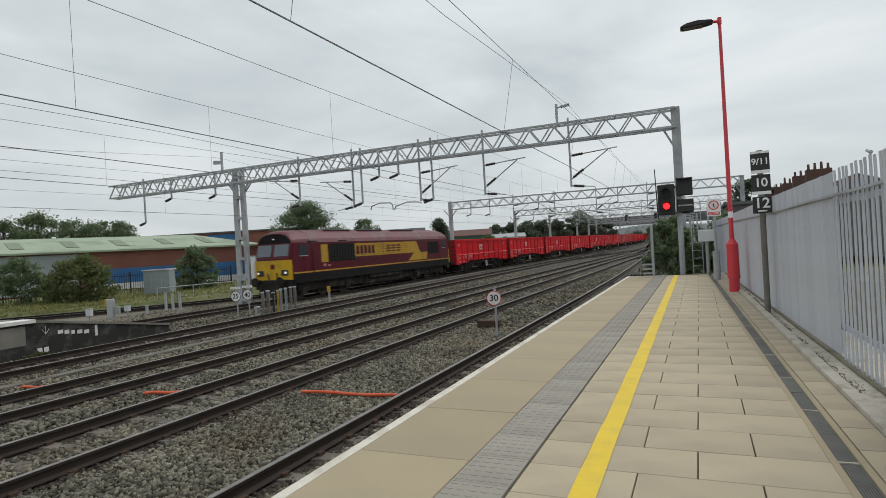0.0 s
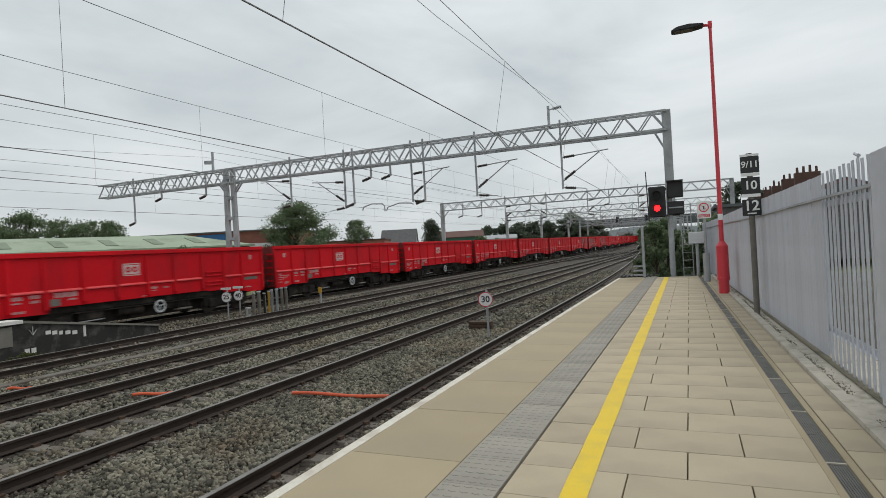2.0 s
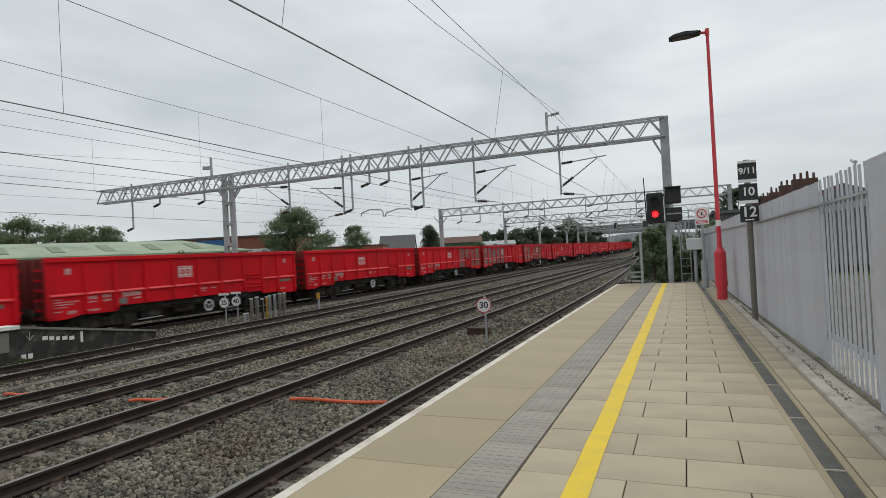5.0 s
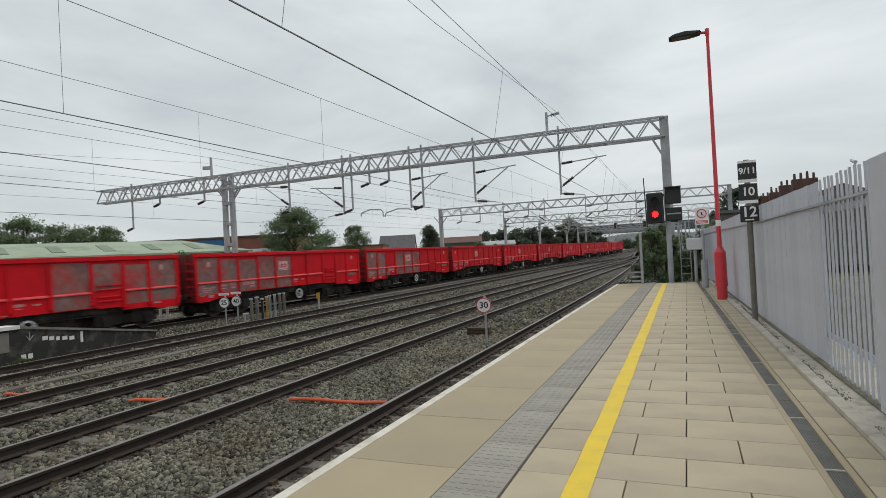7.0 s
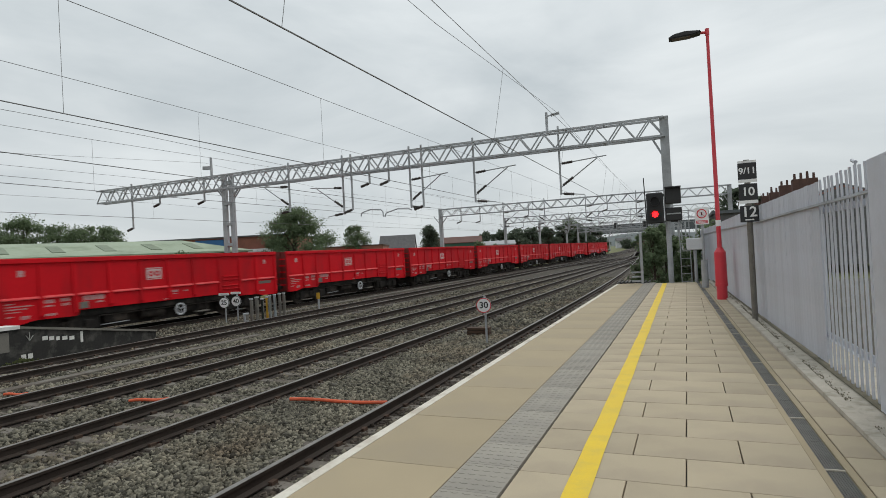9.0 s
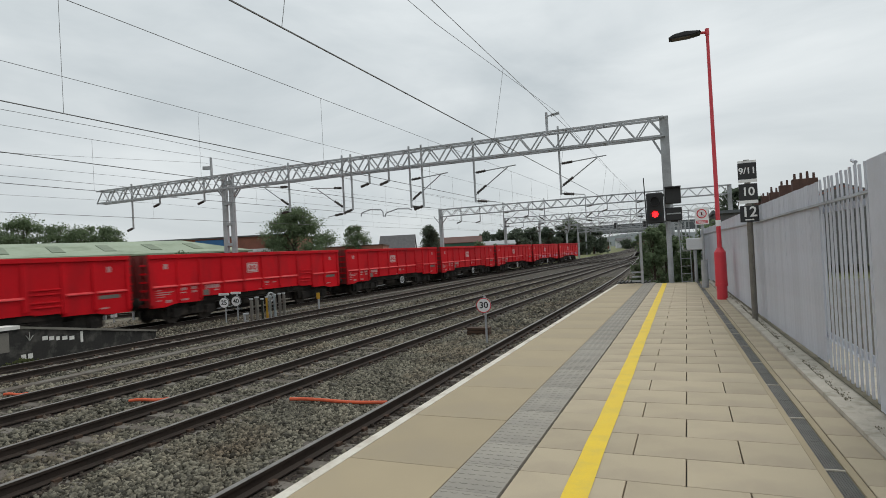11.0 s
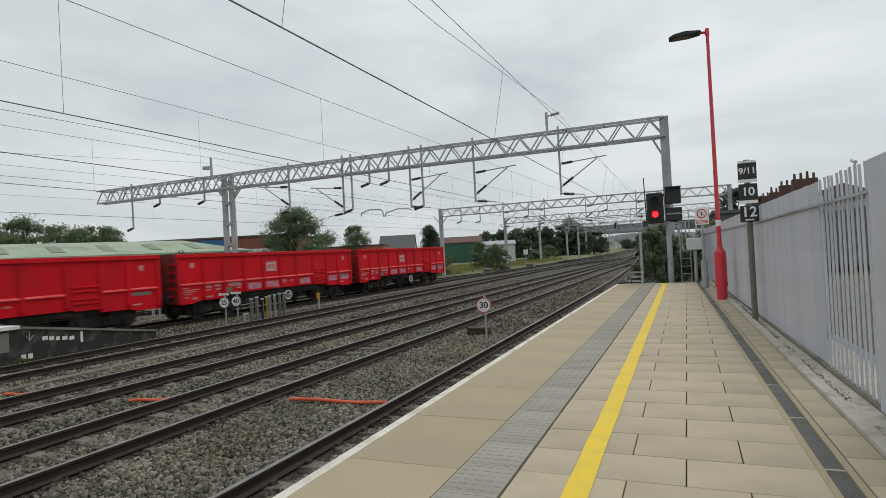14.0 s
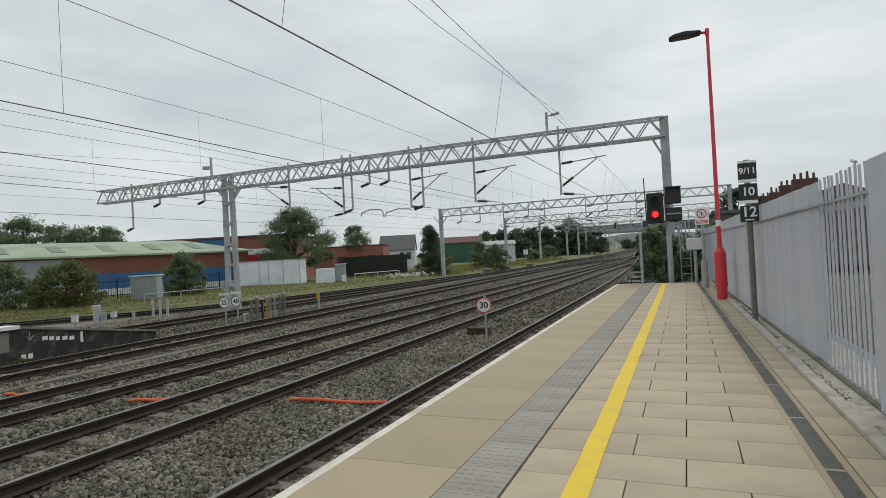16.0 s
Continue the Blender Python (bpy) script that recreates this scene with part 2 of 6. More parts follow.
    bark=mat("bark", (0.10, 0.075, 0.055), (0.06, 0.045, 0.035), 0.95, scale=6, bump=0.6),
    leaf=mat("green_leaves", (0.19, 0.245, 0.14), (0.13, 0.17, 0.095), 0.9, spec=0.1, scale=0.6, fine=5, bump=0, island=0.28),
    # lightened so the far belt looks hazy; the near conifer shares it
    leafdark=mat("dark_conifer_leaves", (0.15, 0.18, 0.13), (0.10, 0.125, 0.09), 0.9, spec=0.1, scale=0.8, fine=5, bump=0, island=0.28),
    leafdry=mat("olive_shrub_leaves", (0.17, 0.195, 0.085), (0.12, 0.135, 0.06), 0.9, spec=0.1, scale=0.8, fine=5, bump=0, island=0.28),
    straw=mat("dry_grass_blades", (0.27, 0.24, 0.10), (0.15, 0.17, 0.055), 0.8, scale=0.3, fine=3, bump=0, island=0.4),
    # pale blue-green, with the distance haze put into the colour
    hill=mat("hazy_hill_backdrop", (0.16, 0.18, 0.18), (0.11, 0.13, 0.13), 1.0, scale=0.02, fine=0.2, bump=0),
    # bridge steel lightened, distance haze included in its colour
    farsteel=mat("distant_bridge_steel", (0.12, 0.13, 0.14), (0.09, 0.10, 0.108), 0.7, scale=0.4),
    darkwall=mat("black_painted_wall", (0.035, 0.033, 0.03), (0.02, 0.02, 0.018), 0.8, scale=2, fine=20, bump=0.3, dirt=(0.15, 0.14, 0.125), dirt_amt=0.8, dirt_scale=1.6),
    signwhite=mat("white_sign_face", (0.80, 0.80, 0.79), (0.74, 0.74, 0.73), 0.4, scale=3, bump=0),
    signred=mat("red_sign_print", (0.60, 0.03, 0.05), (0.55, 0.03, 0.05), 0.4, scale=3, bump=0),
)
glass_m = bpy.data.materials.new("cab_glass")
glass_m.use_nodes = True
_g = glass_m.node_tree.nodes["Principled BSDF"]
_g.inputs["Base Color"].default_value = (0.045, 0.055, 0.065, 1)
_g.inputs["Roughness"].default_value = 0.06
_g.inputs["Specular IOR Level"].default_value = 0.9
M["glass"] = glass_m

screen_m = bpy.data.materials.new("windscreen_glass")
screen_m.use_nodes = True
_g = screen_m.node_tree.nodes["Principled BSDF"]
# bluer than the side glass: sky reflection put into the base colour
_g.inputs["Base Color"].default_value = (0.06, 0.08, 0.10, 1)
_g.inputs["Roughness"].default_value = 0.05
_g.inputs["Specular IOR Level"].default_value = 1.0
M["screen"] = screen_m
for key in ("leaf", "leafdark", "leafdry", "straw"):  # thin leaves let some light through
    nt = M[key].node_tree
    bs = nt.nodes["Principled BSDF"]
    tl = nt.nodes.new("ShaderNodeBsdfTranslucent")
    nt.links.new(bs.inputs["Base Color"].links[0].from_socket, tl.inputs["Color"])
    mx = nt.nodes.new("ShaderNodeMixShader")
    mx.inputs["Fac"].default_value = 0.5
    nt.links.new(bs.outputs[0], mx.inputs[1])
    nt.links.new(tl.outputs[0], mx.inputs[2])
    nt.links.new(mx.outputs[0], nt.nodes["Material Output"].inputs["Surface"])

# ======== mesh tools ========


def to_mesh(name, bm):
    me = bpy.data.meshes.new(name)
    bm.normal_update()
    bm.to_mesh(me)
    bm.free()
    return me


def part(name, bm, material, parent=None, label=""):
    me = to_mesh(name, bm) if isinstance(bm, bmesh.types.BMesh) else bm
    if material and not me.materials:
        me.materials.append(material)
    ob = new(name, me)
    ob.parent = parent
    if label:
        tagged(ob, label)
    return ob


def empty(name, x=0, y=0, z=0, rz=0):
    ob = new(name)
    ob.matrix_basis = pose(x, y, z, 0, 0, rz)
    ob.empty_display_size = 0.2
    return ob


def box(bm, x0, x1, y0, y1, z0, z1, bevel=0.0):
    made = bmesh.ops.create_cube(bm, size=1.0)["verts"]
    for v in made:
        v.co = Vector((x0 + (v.co.x + 0.5) * (x1 - x0), y0 + (v.co.y + 0.5) * (y1 - y0), z0 + (v.co.z + 0.5) * (z1 - z0)))
    if bevel:
        edges = list({e for v in made for e in v.link_edges})
        bmesh.ops.bevel(bm, geom=edges, offset=bevel, segments=1, affect="EDGES")
    return bm


def B(*a, bevel=0.0):
    return box(bmesh.new(), *a, bevel=bevel)


def rod(bm, a, b, r, r2=None, n=8):
    a, b = Vector(a), Vector(b)
    d = b - a
    q = d.to_track_quat("Z", "Y")
    r2 = r if r2 is None else r2
    r0 = [bm.verts.new(a + q @ Vector((r * math.cos(i * math.tau / n), r * math.sin(i * math.tau / n), 0))) for i in range(n)]
    r1 = [bm.verts.new(b + q @ Vector((r2 * math.cos(i * math.tau / n), r2 * math.sin(i * math.tau / n), 0))) for i in range(n)]
    for i in range(n):
        f = bm.faces.new((r0[i], r0[(i + 1) % n], r1[(i + 1) % n], r1[i]))
        f.smooth = n > 6
    for cap in (bm.faces.new(r0[::-1]), bm.faces.new(r1)):
        for e in cap.edges:
            e.smooth = False
    return bm


def bar(bm, a, b, w, h):
    """A straight bar of rectangular section."""
    a, b = Vector(a), Vector(b)
    q = (b - a).to_track_quat("Z", "Y")
    vs = [[bm.verts.new(p + q @ Vector((sx * w / 2, sy * h / 2, 0))) for sx, sy in ((-1, -1), (1, -1), (1, 1), (-1, 1))] for p in (a, b)]
    for i in range(4):
        bm.faces.new((vs[0][i], vs[0][(i + 1) % 4], vs[1][(i + 1) % 4], vs[1][i]))
    bm.faces.new(vs[0][::-1])
    bm.faces.new(vs[1])
    return bm


def ribbed(bm, a, b, r0, r1, ribs, n=8):
    """One turned piece with ribs, from a to b."""
    a, b = Vector(a), Vector(b)
    q = (b - a).to_track_quat("Z", "Y")
    prev = None
    for i in range(2 * ribs + 1):
        r = r1 if i % 2 else r0
        c = a.lerp(b, i / (2 * ribs))
        cur = [bm.verts.new(c + q @ Vector((r * math.cos(k * math.tau / n), r * math.sin(k * math.tau / n), 0))) for k in range(n)]
        if prev:
            for k in range(n):
                bm.faces.new((prev[k], prev[(k + 1) % n], cur[(k + 1) % n], cur[k]))
        else:
            bm.faces.new(cur[::-1])
        prev = cur
    bm.faces.new(prev)
    return bm


def prism(bm, outline, axis, a, b):
    """Extrude an outline (list of 2D points) along an axis from a to b."""
    def at(p, d):
        return {"x": (d, p[0], p[1]), "y": (p[0], d, p[1]), "z": (p[0], p[1], d)}[axis]
    v0 = [bm.verts.new(at(p, a)) for p in outline]
    v1 = [bm.verts.new(at(p, b)) for p in outline]
    n = len(outline)
    for i in range(n):
        bm.faces.new((v0[i], v0[(i + 1) % n], v1[(i + 1) % n], v1[i]))
    bm.faces.new(v0[::-1])
    bm.faces.new(v1)
    bmesh.ops.recalc_face_normals(bm, faces=bm.faces[:])
    return bm


def sweep(bm, outline, path):
    """Sweep a closed outline in x, z along points (x, y, z), kept upright."""
    rings = []
    for i, p in enumerate(path):
        a, b = Vector(path[max(0, i - 1)]), Vector(path[min(len(path) - 1, i + 1)])
        d = (b - a)
        d.z = 0
        d.normalize()
        side = Vector((d.y, -d.x, 0))
        rings.append([bm.verts.new(Vector(p) + side * u + Vector((0, 0, w))) for u, w in outline])
    n = len(outline)
    for r0, r1 in zip(rings, rings[1:]):
        for i in range(n):
            bm.faces.new((r0[i], r0[(i + 1) % n], r1[(i + 1) % n], r1[i]))
    bm.faces.new(rings[0][::-1])
    bm.faces.new(rings[-1])
    bmesh.ops.recalc_face_normals(bm, faces=bm.faces[:])
    return bm


def ring(bm, c, axis, r0, r1, th, n=20):
    """A flat ring with thickness, facing along axis ('x' or 'y')."""
    def pt(r, a, d):
        u, w = r * math.cos(a), r * math.sin(a)
        return (c[0] + d, c[1] + u, c[2] + w) if axis == "x" else (c[0] + u, c[1] + d, c[2] + w)
    rows = [[bm.verts.new(pt(r, i * math.tau / n, d)) for i in range(n)] for r, d in ((r0, -th / 2), (r1, -th / 2), (r1, th / 2), (r0, th / 2))]
    for k in range(4):
        for i in range(n):
            bm.faces.new((rows[k][i], rows[k][(i + 1) % n], rows[(k + 1) % 4][(i + 1) % n], rows[(k + 1) % 4][i]))
    bmesh.ops.recalc_face_normals(bm, faces=bm.faces[:])
    return bm


def words(name, text, size, material, parent, m, label=""):
    """Lettering with the built-in font, as a mesh."""
    cu = bpy.data.curves.new(name, "FONT")
    cu.body, cu.size, cu.align_x, cu.align_y, cu.extrude = text, size, "CENTER", "CENTER", 0.002
    cu.offset = size * 0.018
    tmp = bpy.data.objects.new(name, cu)
    scene.collection.objects.link(tmp)
    me = bpy.data.meshes.new_from_object(tmp.evaluated_get(bpy.context.evaluated_depsgraph_get()))
    bpy.data.objects.remove(tmp)
    me.materials.clear()
    me.materials.append(material)
    ob = new(name, me)
    ob.parent = parent
    ob.matrix_basis = m
    if label:
        tagged(ob, label)
    return ob


ZR = -0.97      # top of the rails
ZR5 = -1.10     # top of the rails of the goods line, which lies lower
ZB = -1.165     # top of the ballast
PLAT_END = 19.5

# ======== ground ========
SIDING = [(-60, -60.0), (12, -36.0), (16, -32.6), (20, -29.5), (22, -27.9), (24, -26.4), (26, -25.15), (28, -24.3), (30, -23.7), (33, -22.95),
          (38, -22.05), (45, -20.95), (56, -19.6), (66, -18.4), (74, -17.61)]


def siding(y):
    """Centre line of the siding that leaves the goods line and swings away, eased between its points."""
    p = [(2 * SIDING[0][0] - SIDING[1][0], 2 * SIDING[0][1] - SIDING[1][1])] + SIDING + [(82, -17.33)]
    y = min(74.0, max(-60.0, y))
    k = max(i for i in range(1, len(p) - 2) if p[i][0] <= y)
    (y0, x0), (y1, x1), (y2, x2), (y3, x3) = p[k - 1:k + 3]
    m1, m2 = (x2 - x0) / (y2 - y0) * (y2 - y1), (x3 - x1) / (y3 - y1) * (y2 - y1)
    f = (y - y1) / (y2 - y1)
    return (2 * f ** 3 - 3 * f * f + 1) * x1 + (f ** 3 - 2 * f * f + f) * m1 + (3 * f * f - 2 * f ** 3) * x2 + (f ** 3 - f * f) * m2


def bed_edge(y):
    """Where the ballast ends and the grass bank begins, left of the last track."""
    line = -21.9 + 0.035 * min(70.0, max(0.0, y - 25)) + far_bend(y)
    return min(line, siding(y) - 1.7) if y < 74 else line


def far_bend(y):
    d = max(0.0, y - 170)
    return -d * d / 2600


bm = bmesh.new()
cols = [(-1500, -0.9), (-400, -0.9), (-120, -0.9), (-50, -0.9), (-20, -0.9), (-8, -0.88), (-2.2, -0.92), (-0.9, -0.97), (-0.25, -1.22), (0.6, -1.6)]
ny = [-1500, -300, -60, 0, 8, 12, 15, 17, 19, 21, 23, 25, 27, 29, 31, 34, 38, 43, 50, 60, 68, 74, 80, 100, 130, 170, 200, 240, 300, 400, 2500]
prev = None
for y in ny:
    e = bed_edge(min(y, 400))
    cur = [bm.verts.new((e + dx + (0.25 * math.sin(y * 1.7 + dx) if dx > -10 else 0), y, z)) for dx, z in cols] + [bm.verts.new((x, y, -1.6)) for x in (60, 400, 1500)]
    if prev:
        for k in range(len(cur) - 1):
            bm.faces.new((prev[k], prev[k + 1], cur[k + 1], cur[k]))
    prev = cur
tagged(part("ground", bm, M["grass"]), "rough green and straw-coloured grass beside the railway", "ground", kind="structure")


def drift(y, start, reach, total):
    """Smooth sideways shift of a track that eases over towards its neighbour."""
    s = min(1.0, max(0.0, (y - start) / reach))
    return total * s * s * (3 - 2 * s)


TRACKS = [  # centre line abreast of the eye, slope, then start, reach and total of its drift
    (-1.52, 0.0, 22, 190, -8.2), (-5.68, 0.012, 60, 150, -7.0), (-9.20, 0.028, 70, 150, -5.0), (-13.35, 0.012, 80, 150, -2.0), (-20.2, 0.035, 500, 10, 0.0)]


def centre(k, y):
    c, m, s, r, tot = TRACKS[k]
    return c + m * min(y, 115.0) + drift(y, s, r, tot) + far_bend(y)


bm = bmesh.new()
ys = [-60, -20, 0, 8, 12] + list(range(15, 35)) + list(range(36, 80, 4)) + list(range(80, 420, 10))
prev = None
for y in ys:
    xl, xr = bed_edge(y), (0.25 if y < 20 else 2.4) + far_bend(y)
    xm = centre(4, y) + 2.4
    cur = [bm.verts.new((xl - 0.5, y, -1.61)), bm.verts.new((xl, y, ZB - 0.13)), bm.verts.new((xm, y, ZB - 0.13)), bm.verts.new((xm + 0.7, y, ZB)), bm.verts.new((xr, y, ZB)), bm.verts.new((xr + 0.5, y, -1.61))]
    if prev:
        for a in range(5):
            bm.faces.new((prev[a], prev[a + 1], cur[a + 1], cur[a]))
    prev = cur
tagged(part("ballast_bed", bm, M["bed"]), "grey-brown stone ballast bed under the tracks", "ballast", kind="structure")

bm = bmesh.new()
prev = None
for y in range(10, 34):
    xa, xb = siding(y) + 1.35, centre(4, y) - 1.75
    cur = [bm.verts.new((xa + (xb - xa) * f, y, ZB - 0.121 + 0.03 * math.sin(f * math.pi))) for f in (0, 0.3, 0.7, 1)]
    if prev:
        for a in range(3):
            bm.faces.new((prev[a], prev[a + 1], cur[a + 1], cur[a]))
    prev = cur
tagged(part("gravel_path", bm, M["gravel"]), "brown trodden gravel between the goods line and the siding", "path", kind="structure")
for k, half, z in ((4, 1.7, ZB - 0.122), (3, 1.05, ZB + 0.008)):
    path = [(centre(k, yy), yy, z) for yy in range(-30, 260, 10)]
    tagged(part("stained_ballast", sweep(bmesh.new(), [(-half, -0.006), (half, -0.006), (half, 0.0), (-half, 0.0)], path), M["oily"]), "dark oil-stained ballast between the rails", "ballast", kind="structure")

# ======== tracks ========
RAIL = [(-0.07, -0.155), (0.07, -0.155), (0.07, -0.143), (0.012, -0.12), (0.012, -0.045), (0.036, -0.035), (0.036, -0.006), (-0.036, -0.006), (-0.036, -0.035), (-0.012, -0.045), (-0.012, -0.12), (-0.07, -0.143)]
HEAD = [(-0.033, -0.006), (0.033, -0.006), (0.033, -0.002), (0.026, 0.0), (-0.026, 0.0), (-0.033, -0.002)]
SLEEPER = to_mesh("sleeper", B(-1.25, 1.25, -0.125, 0.125, -0.36, -0.172, bevel=0.02))
SLEEPER.materials.append(M["sleeper"])
CLIP = to_mesh("rail_clip", box(B(-0.11, -0.05, -0.06, 0.06, -0.172, -0.13), 0.05, 0.11, -0.06, 0.06, -0.172, -0.13))
CLIP.materials.append(M["clip"])
ypath = [y for y in range(-30, 60, 6)] + [y for y in range(60, 410, 8)]
for k in range(5):
    tr = tagged(empty("railway_track", 0, 0, ZR5 if k == 4 else ZR), "railway track with rusty rails and dull running faces on ballast", "railway track", "parallel railway tracks", "structure")
    for side in (-0.752, 0.752):
        path = [(centre(k, y) + side, y, 0.0) for y in ypath]
        r = part("rail", sweep(bmesh.new(), RAIL, path), M["rail"], tr)
        part("running_face", sweep(bmesh.new(), HEAD, path), M["railtop"], r, "worn dull steel running face")
        strip = sweep(bmesh.new(), [(-0.30, -0.24), (0.30, -0.24), (0.24, -0.182), (-0.24, -0.182)], path)
        part("rusty_strip", strip, M["cess"], tr, "rust-stained ballast along the rail")
    n0, n1 = (-4, 62)
    y = n0
    far = bmesh.new()
    while y < 160:
        if y < n1:
            s = new("sleeper", SLEEPER)
            s.parent = tr
            s.location = (centre(k, y), y, 0)
        else:
            box(far, centre(k, y) - 1.25, centre(k, y) + 1.25, y - 0.125, y + 0.125, -0.36, -0.172)
        y += 0.65
    tagged(part("far_sleepers", far, M["sleeper"], tr), "weathered concrete sleepers", kind="stuff")
    cl = bmesh.new()
    y = n0
    while y < 40:
        for side in (-0.752, 0.752):
            for d in (-0.08, 0.08):
                cx = centre(k, y) + side + d
                box(cl, cx - 0.03, cx + 0.03, y - 0.05, y + 0.05, -0.172, -0.13)
        y += 0.65
    tagged(part("rail_clips", cl, M["clip"], tr), "rusty rail clips", kind="stuff")


for ka, kb, y0, y1 in ((3, 2, 62, 108), (4, 3, 96, 142), (1, 0, 58, 100)):
    cr = tagged(empty("crossover_track", 0, 0, ZR + 0.003), "curved crossover rails joining two tracks", "railway track", "crossovers", "structure")
    for side in (-0.752, 0.752):
        path = []
        for i in range(15):
            f = i / 14
            e = f * f * (3 - 2 * f)
            yy = y0 + (y1 - y0) * f
            path.append((centre(ka, yy) * (1 - e) + centre(kb, yy) * e + side, yy, 0.0))
        r = part("rail", sweep(bmesh.new(), RAIL, path), M["rail"], cr)
        part("running_face", sweep(bmesh.new(), HEAD, path), M["railtop"], r)


sd = tagged(empty("railway_siding", 0, 0, ZR5 + 0.002), "rusty railway siding swinging away along the grass bank", "railway track", "parallel railway tracks", "structure")
sy = [12 + 1.5 * i for i in range(41)]
for side in (-0.752, 0.752):
    path = []
    for y in sy:
        t = Vector((siding(y + 0.1) - siding(y - 0.1), 0.2, 0)).normalized()
        path.append((siding(y) + side * t.y, y - side * t.x, 0.0))
    r = part("rail", sweep(bmesh.new(), RAIL, path), M["rail"], sd)
    part("running_face", sweep(bmesh.new(), HEAD, path), M["railtop"], r)
    part("rusty_strip", sweep(bmesh.new(), [(-0.42, -0.24), (0.42, -0.24), (0.34, -0.176), (-0.34, -0.176)], path), M["cess"], sd, "rust-stained ballast along the rail")
y = 15.0
while y < 62:
    t = siding(y + 0.1) - siding(y - 0.1)
    o = new("sleeper", SLEEPER)
    o.parent = sd
    o.matrix_basis = pose(siding(y), y, -0.006, 0, 0, -math.degrees(math.atan2(t, 0.2)))
    y += 0.65 * 0.2 / math.hypot(t, 0.2)


def stones(n, x0, x1, y0, y1, size, seed, power=1.0, near=False, kind=""):
    """Loose stones as rough little blocks, all in one mesh."""
    rng = np.random.default_rng(seed)
    u = rng.random(n) ** power
    cy = y0 + u * (y1 - y0)
    cx = x0 + rng.random(n) * (x1 - x0)
    hump = 0.022 * np.abs(np.sin(cx * 1.7 + 1.0) * np.sin(cy * 0.9 + cx))
    cz = ZB - 0.005 + hump + rng.random(n) * 0.02
    gap = np.full(n, 9.0)
    cz -= np.where(cx < TRACKS[4][0] + TRACKS[4][1] * cy + 2.6, 0.13, 0.0)
    for k in range(5):
        mid = TRACKS[k][0] + TRACKS[k][1] * cy
        for s in (-0.752, 0.752):
            gap = np.minimum(gap, np.abs(cx - mid - s))
        cz[np.abs(cx - mid) < 0.66] -= 0.012
    edge = 0.24 + 0.10 * np.sin(cy * 5.1 + cx * 3) * rng.random(n)
    keep = (gap > 0.085) & ((gap < edge) if near else (gap >= edge)) if kind != "red" else gap > 0.085
    cx, cy, cz = cx[keep], cy[keep], cz[keep]
    n = len(cx)
    base = np.array([(x, y, z) for z in (-1, 1) for y in (-1, 1) for x in (-1, 1)], float)
    sz = size * (0.42 + 1.0 * rng.random((n, 1, 1)) ** 1.4) * (0.75 + 0.5 * rng.random((n, 1, 3)))
    pts = base[None] * sz * (0.35 + 0.75 * rng.random((n, 8, 3)))
    q = rng.normal(size=(n, 4))
    q /= np.linalg.norm(q, axis=1)[:, None]
    w, x, y, z = q.T
    rot = np.stack([1 - 2 * (y * y + z * z), 2 * (x * y - z * w), 2 * (x * z + y * w), 2 * (x * y + z * w), 1 - 2 * (x * x + z * z), 2 * (y * z - x * w), 2 * (x * z - y * w), 2 * (y * z + x * w), 1 - 2 * (x * x + y * y)], 1).reshape(n, 3, 3)
    pts = np.einsum("nij,nkj->nki", rot, pts) + np.stack([cx, cy, cz], 1)[:, None]
    quads = np.array([(0, 2, 3, 1), (4, 5, 7, 6), (0, 1, 5, 4), (2, 6, 7, 3), (0, 4, 6, 2), (1, 3, 7, 5)])
    faces = (quads[None] + 8 * np.arange(n)[:, None, None]).reshape(-1, 4)
    me = bpy.data.meshes.new("ballast_stones")
    me.vertices.add(n * 8)
    me.vertices.foreach_set("co", pts.reshape(-1))
    me.loops.add(faces.size)
    me.loops.foreach_set("vertex_index", faces.reshape(-1))
    me.polygons.add(len(faces))
    me.polygons.foreach_set("loop_start", np.arange(0, faces.size, 4))
    me.update(calc_edges=True)
    me.materials.append(M["redstone"] if kind == "red" else (M["oily"] if near else M["stone"]))
    return tagged(new("ballast_stones", me), "brick-red stained ballast stones under the platform edge" if kind == "red" else "rust-stained ballast stones along the rails" if near else "loose grey granite ballast stones between the rails", "ballast", kind="stuff")


stones(62000, -5.2, -0.2, 2.0, 16, 0.026, 1, 1.2)
stones(9000, -21, -0.2, -8, 3, 0.045, 8, 1.0)
stones(52000, -13, -5.0, 2.5, 20, 0.029, 2, 1.15)
stones(22000, -11.6, -0.4, 14, 45, 0.044, 3, 1.2)
stones(12000, -19.5, -11.6, 14, 45, 0.044, 9, 1.2, True)
stones(22000, -25, -12.5, 7, 30, 0.038, 4, 1.0)
stones(9000, -0.70, 0.05, 5, 24, 0.03, 12, 1.0, kind="red")
stones(30000, -5.2, -0.2, 2.0, 16, 0.026, 5, 1.15, True)
stones(32000, -15, -5.0, 2.5, 24, 0.03, 6, 1.1, True)
stones(20000, -21, -0.4, 16, 45, 0.045, 7, 1.2, True)

# ======== platform ========
SLOPE = -0.027  # the paving's back edge runs in slightly towards the far end


def skew(x, y):
    """Sideways place of the drain and fence side, which runs in along the platform."""
    return x + SLOPE * (y - 4)


def fx(y):
    return 3.39 - 0.036 * (y - 4)


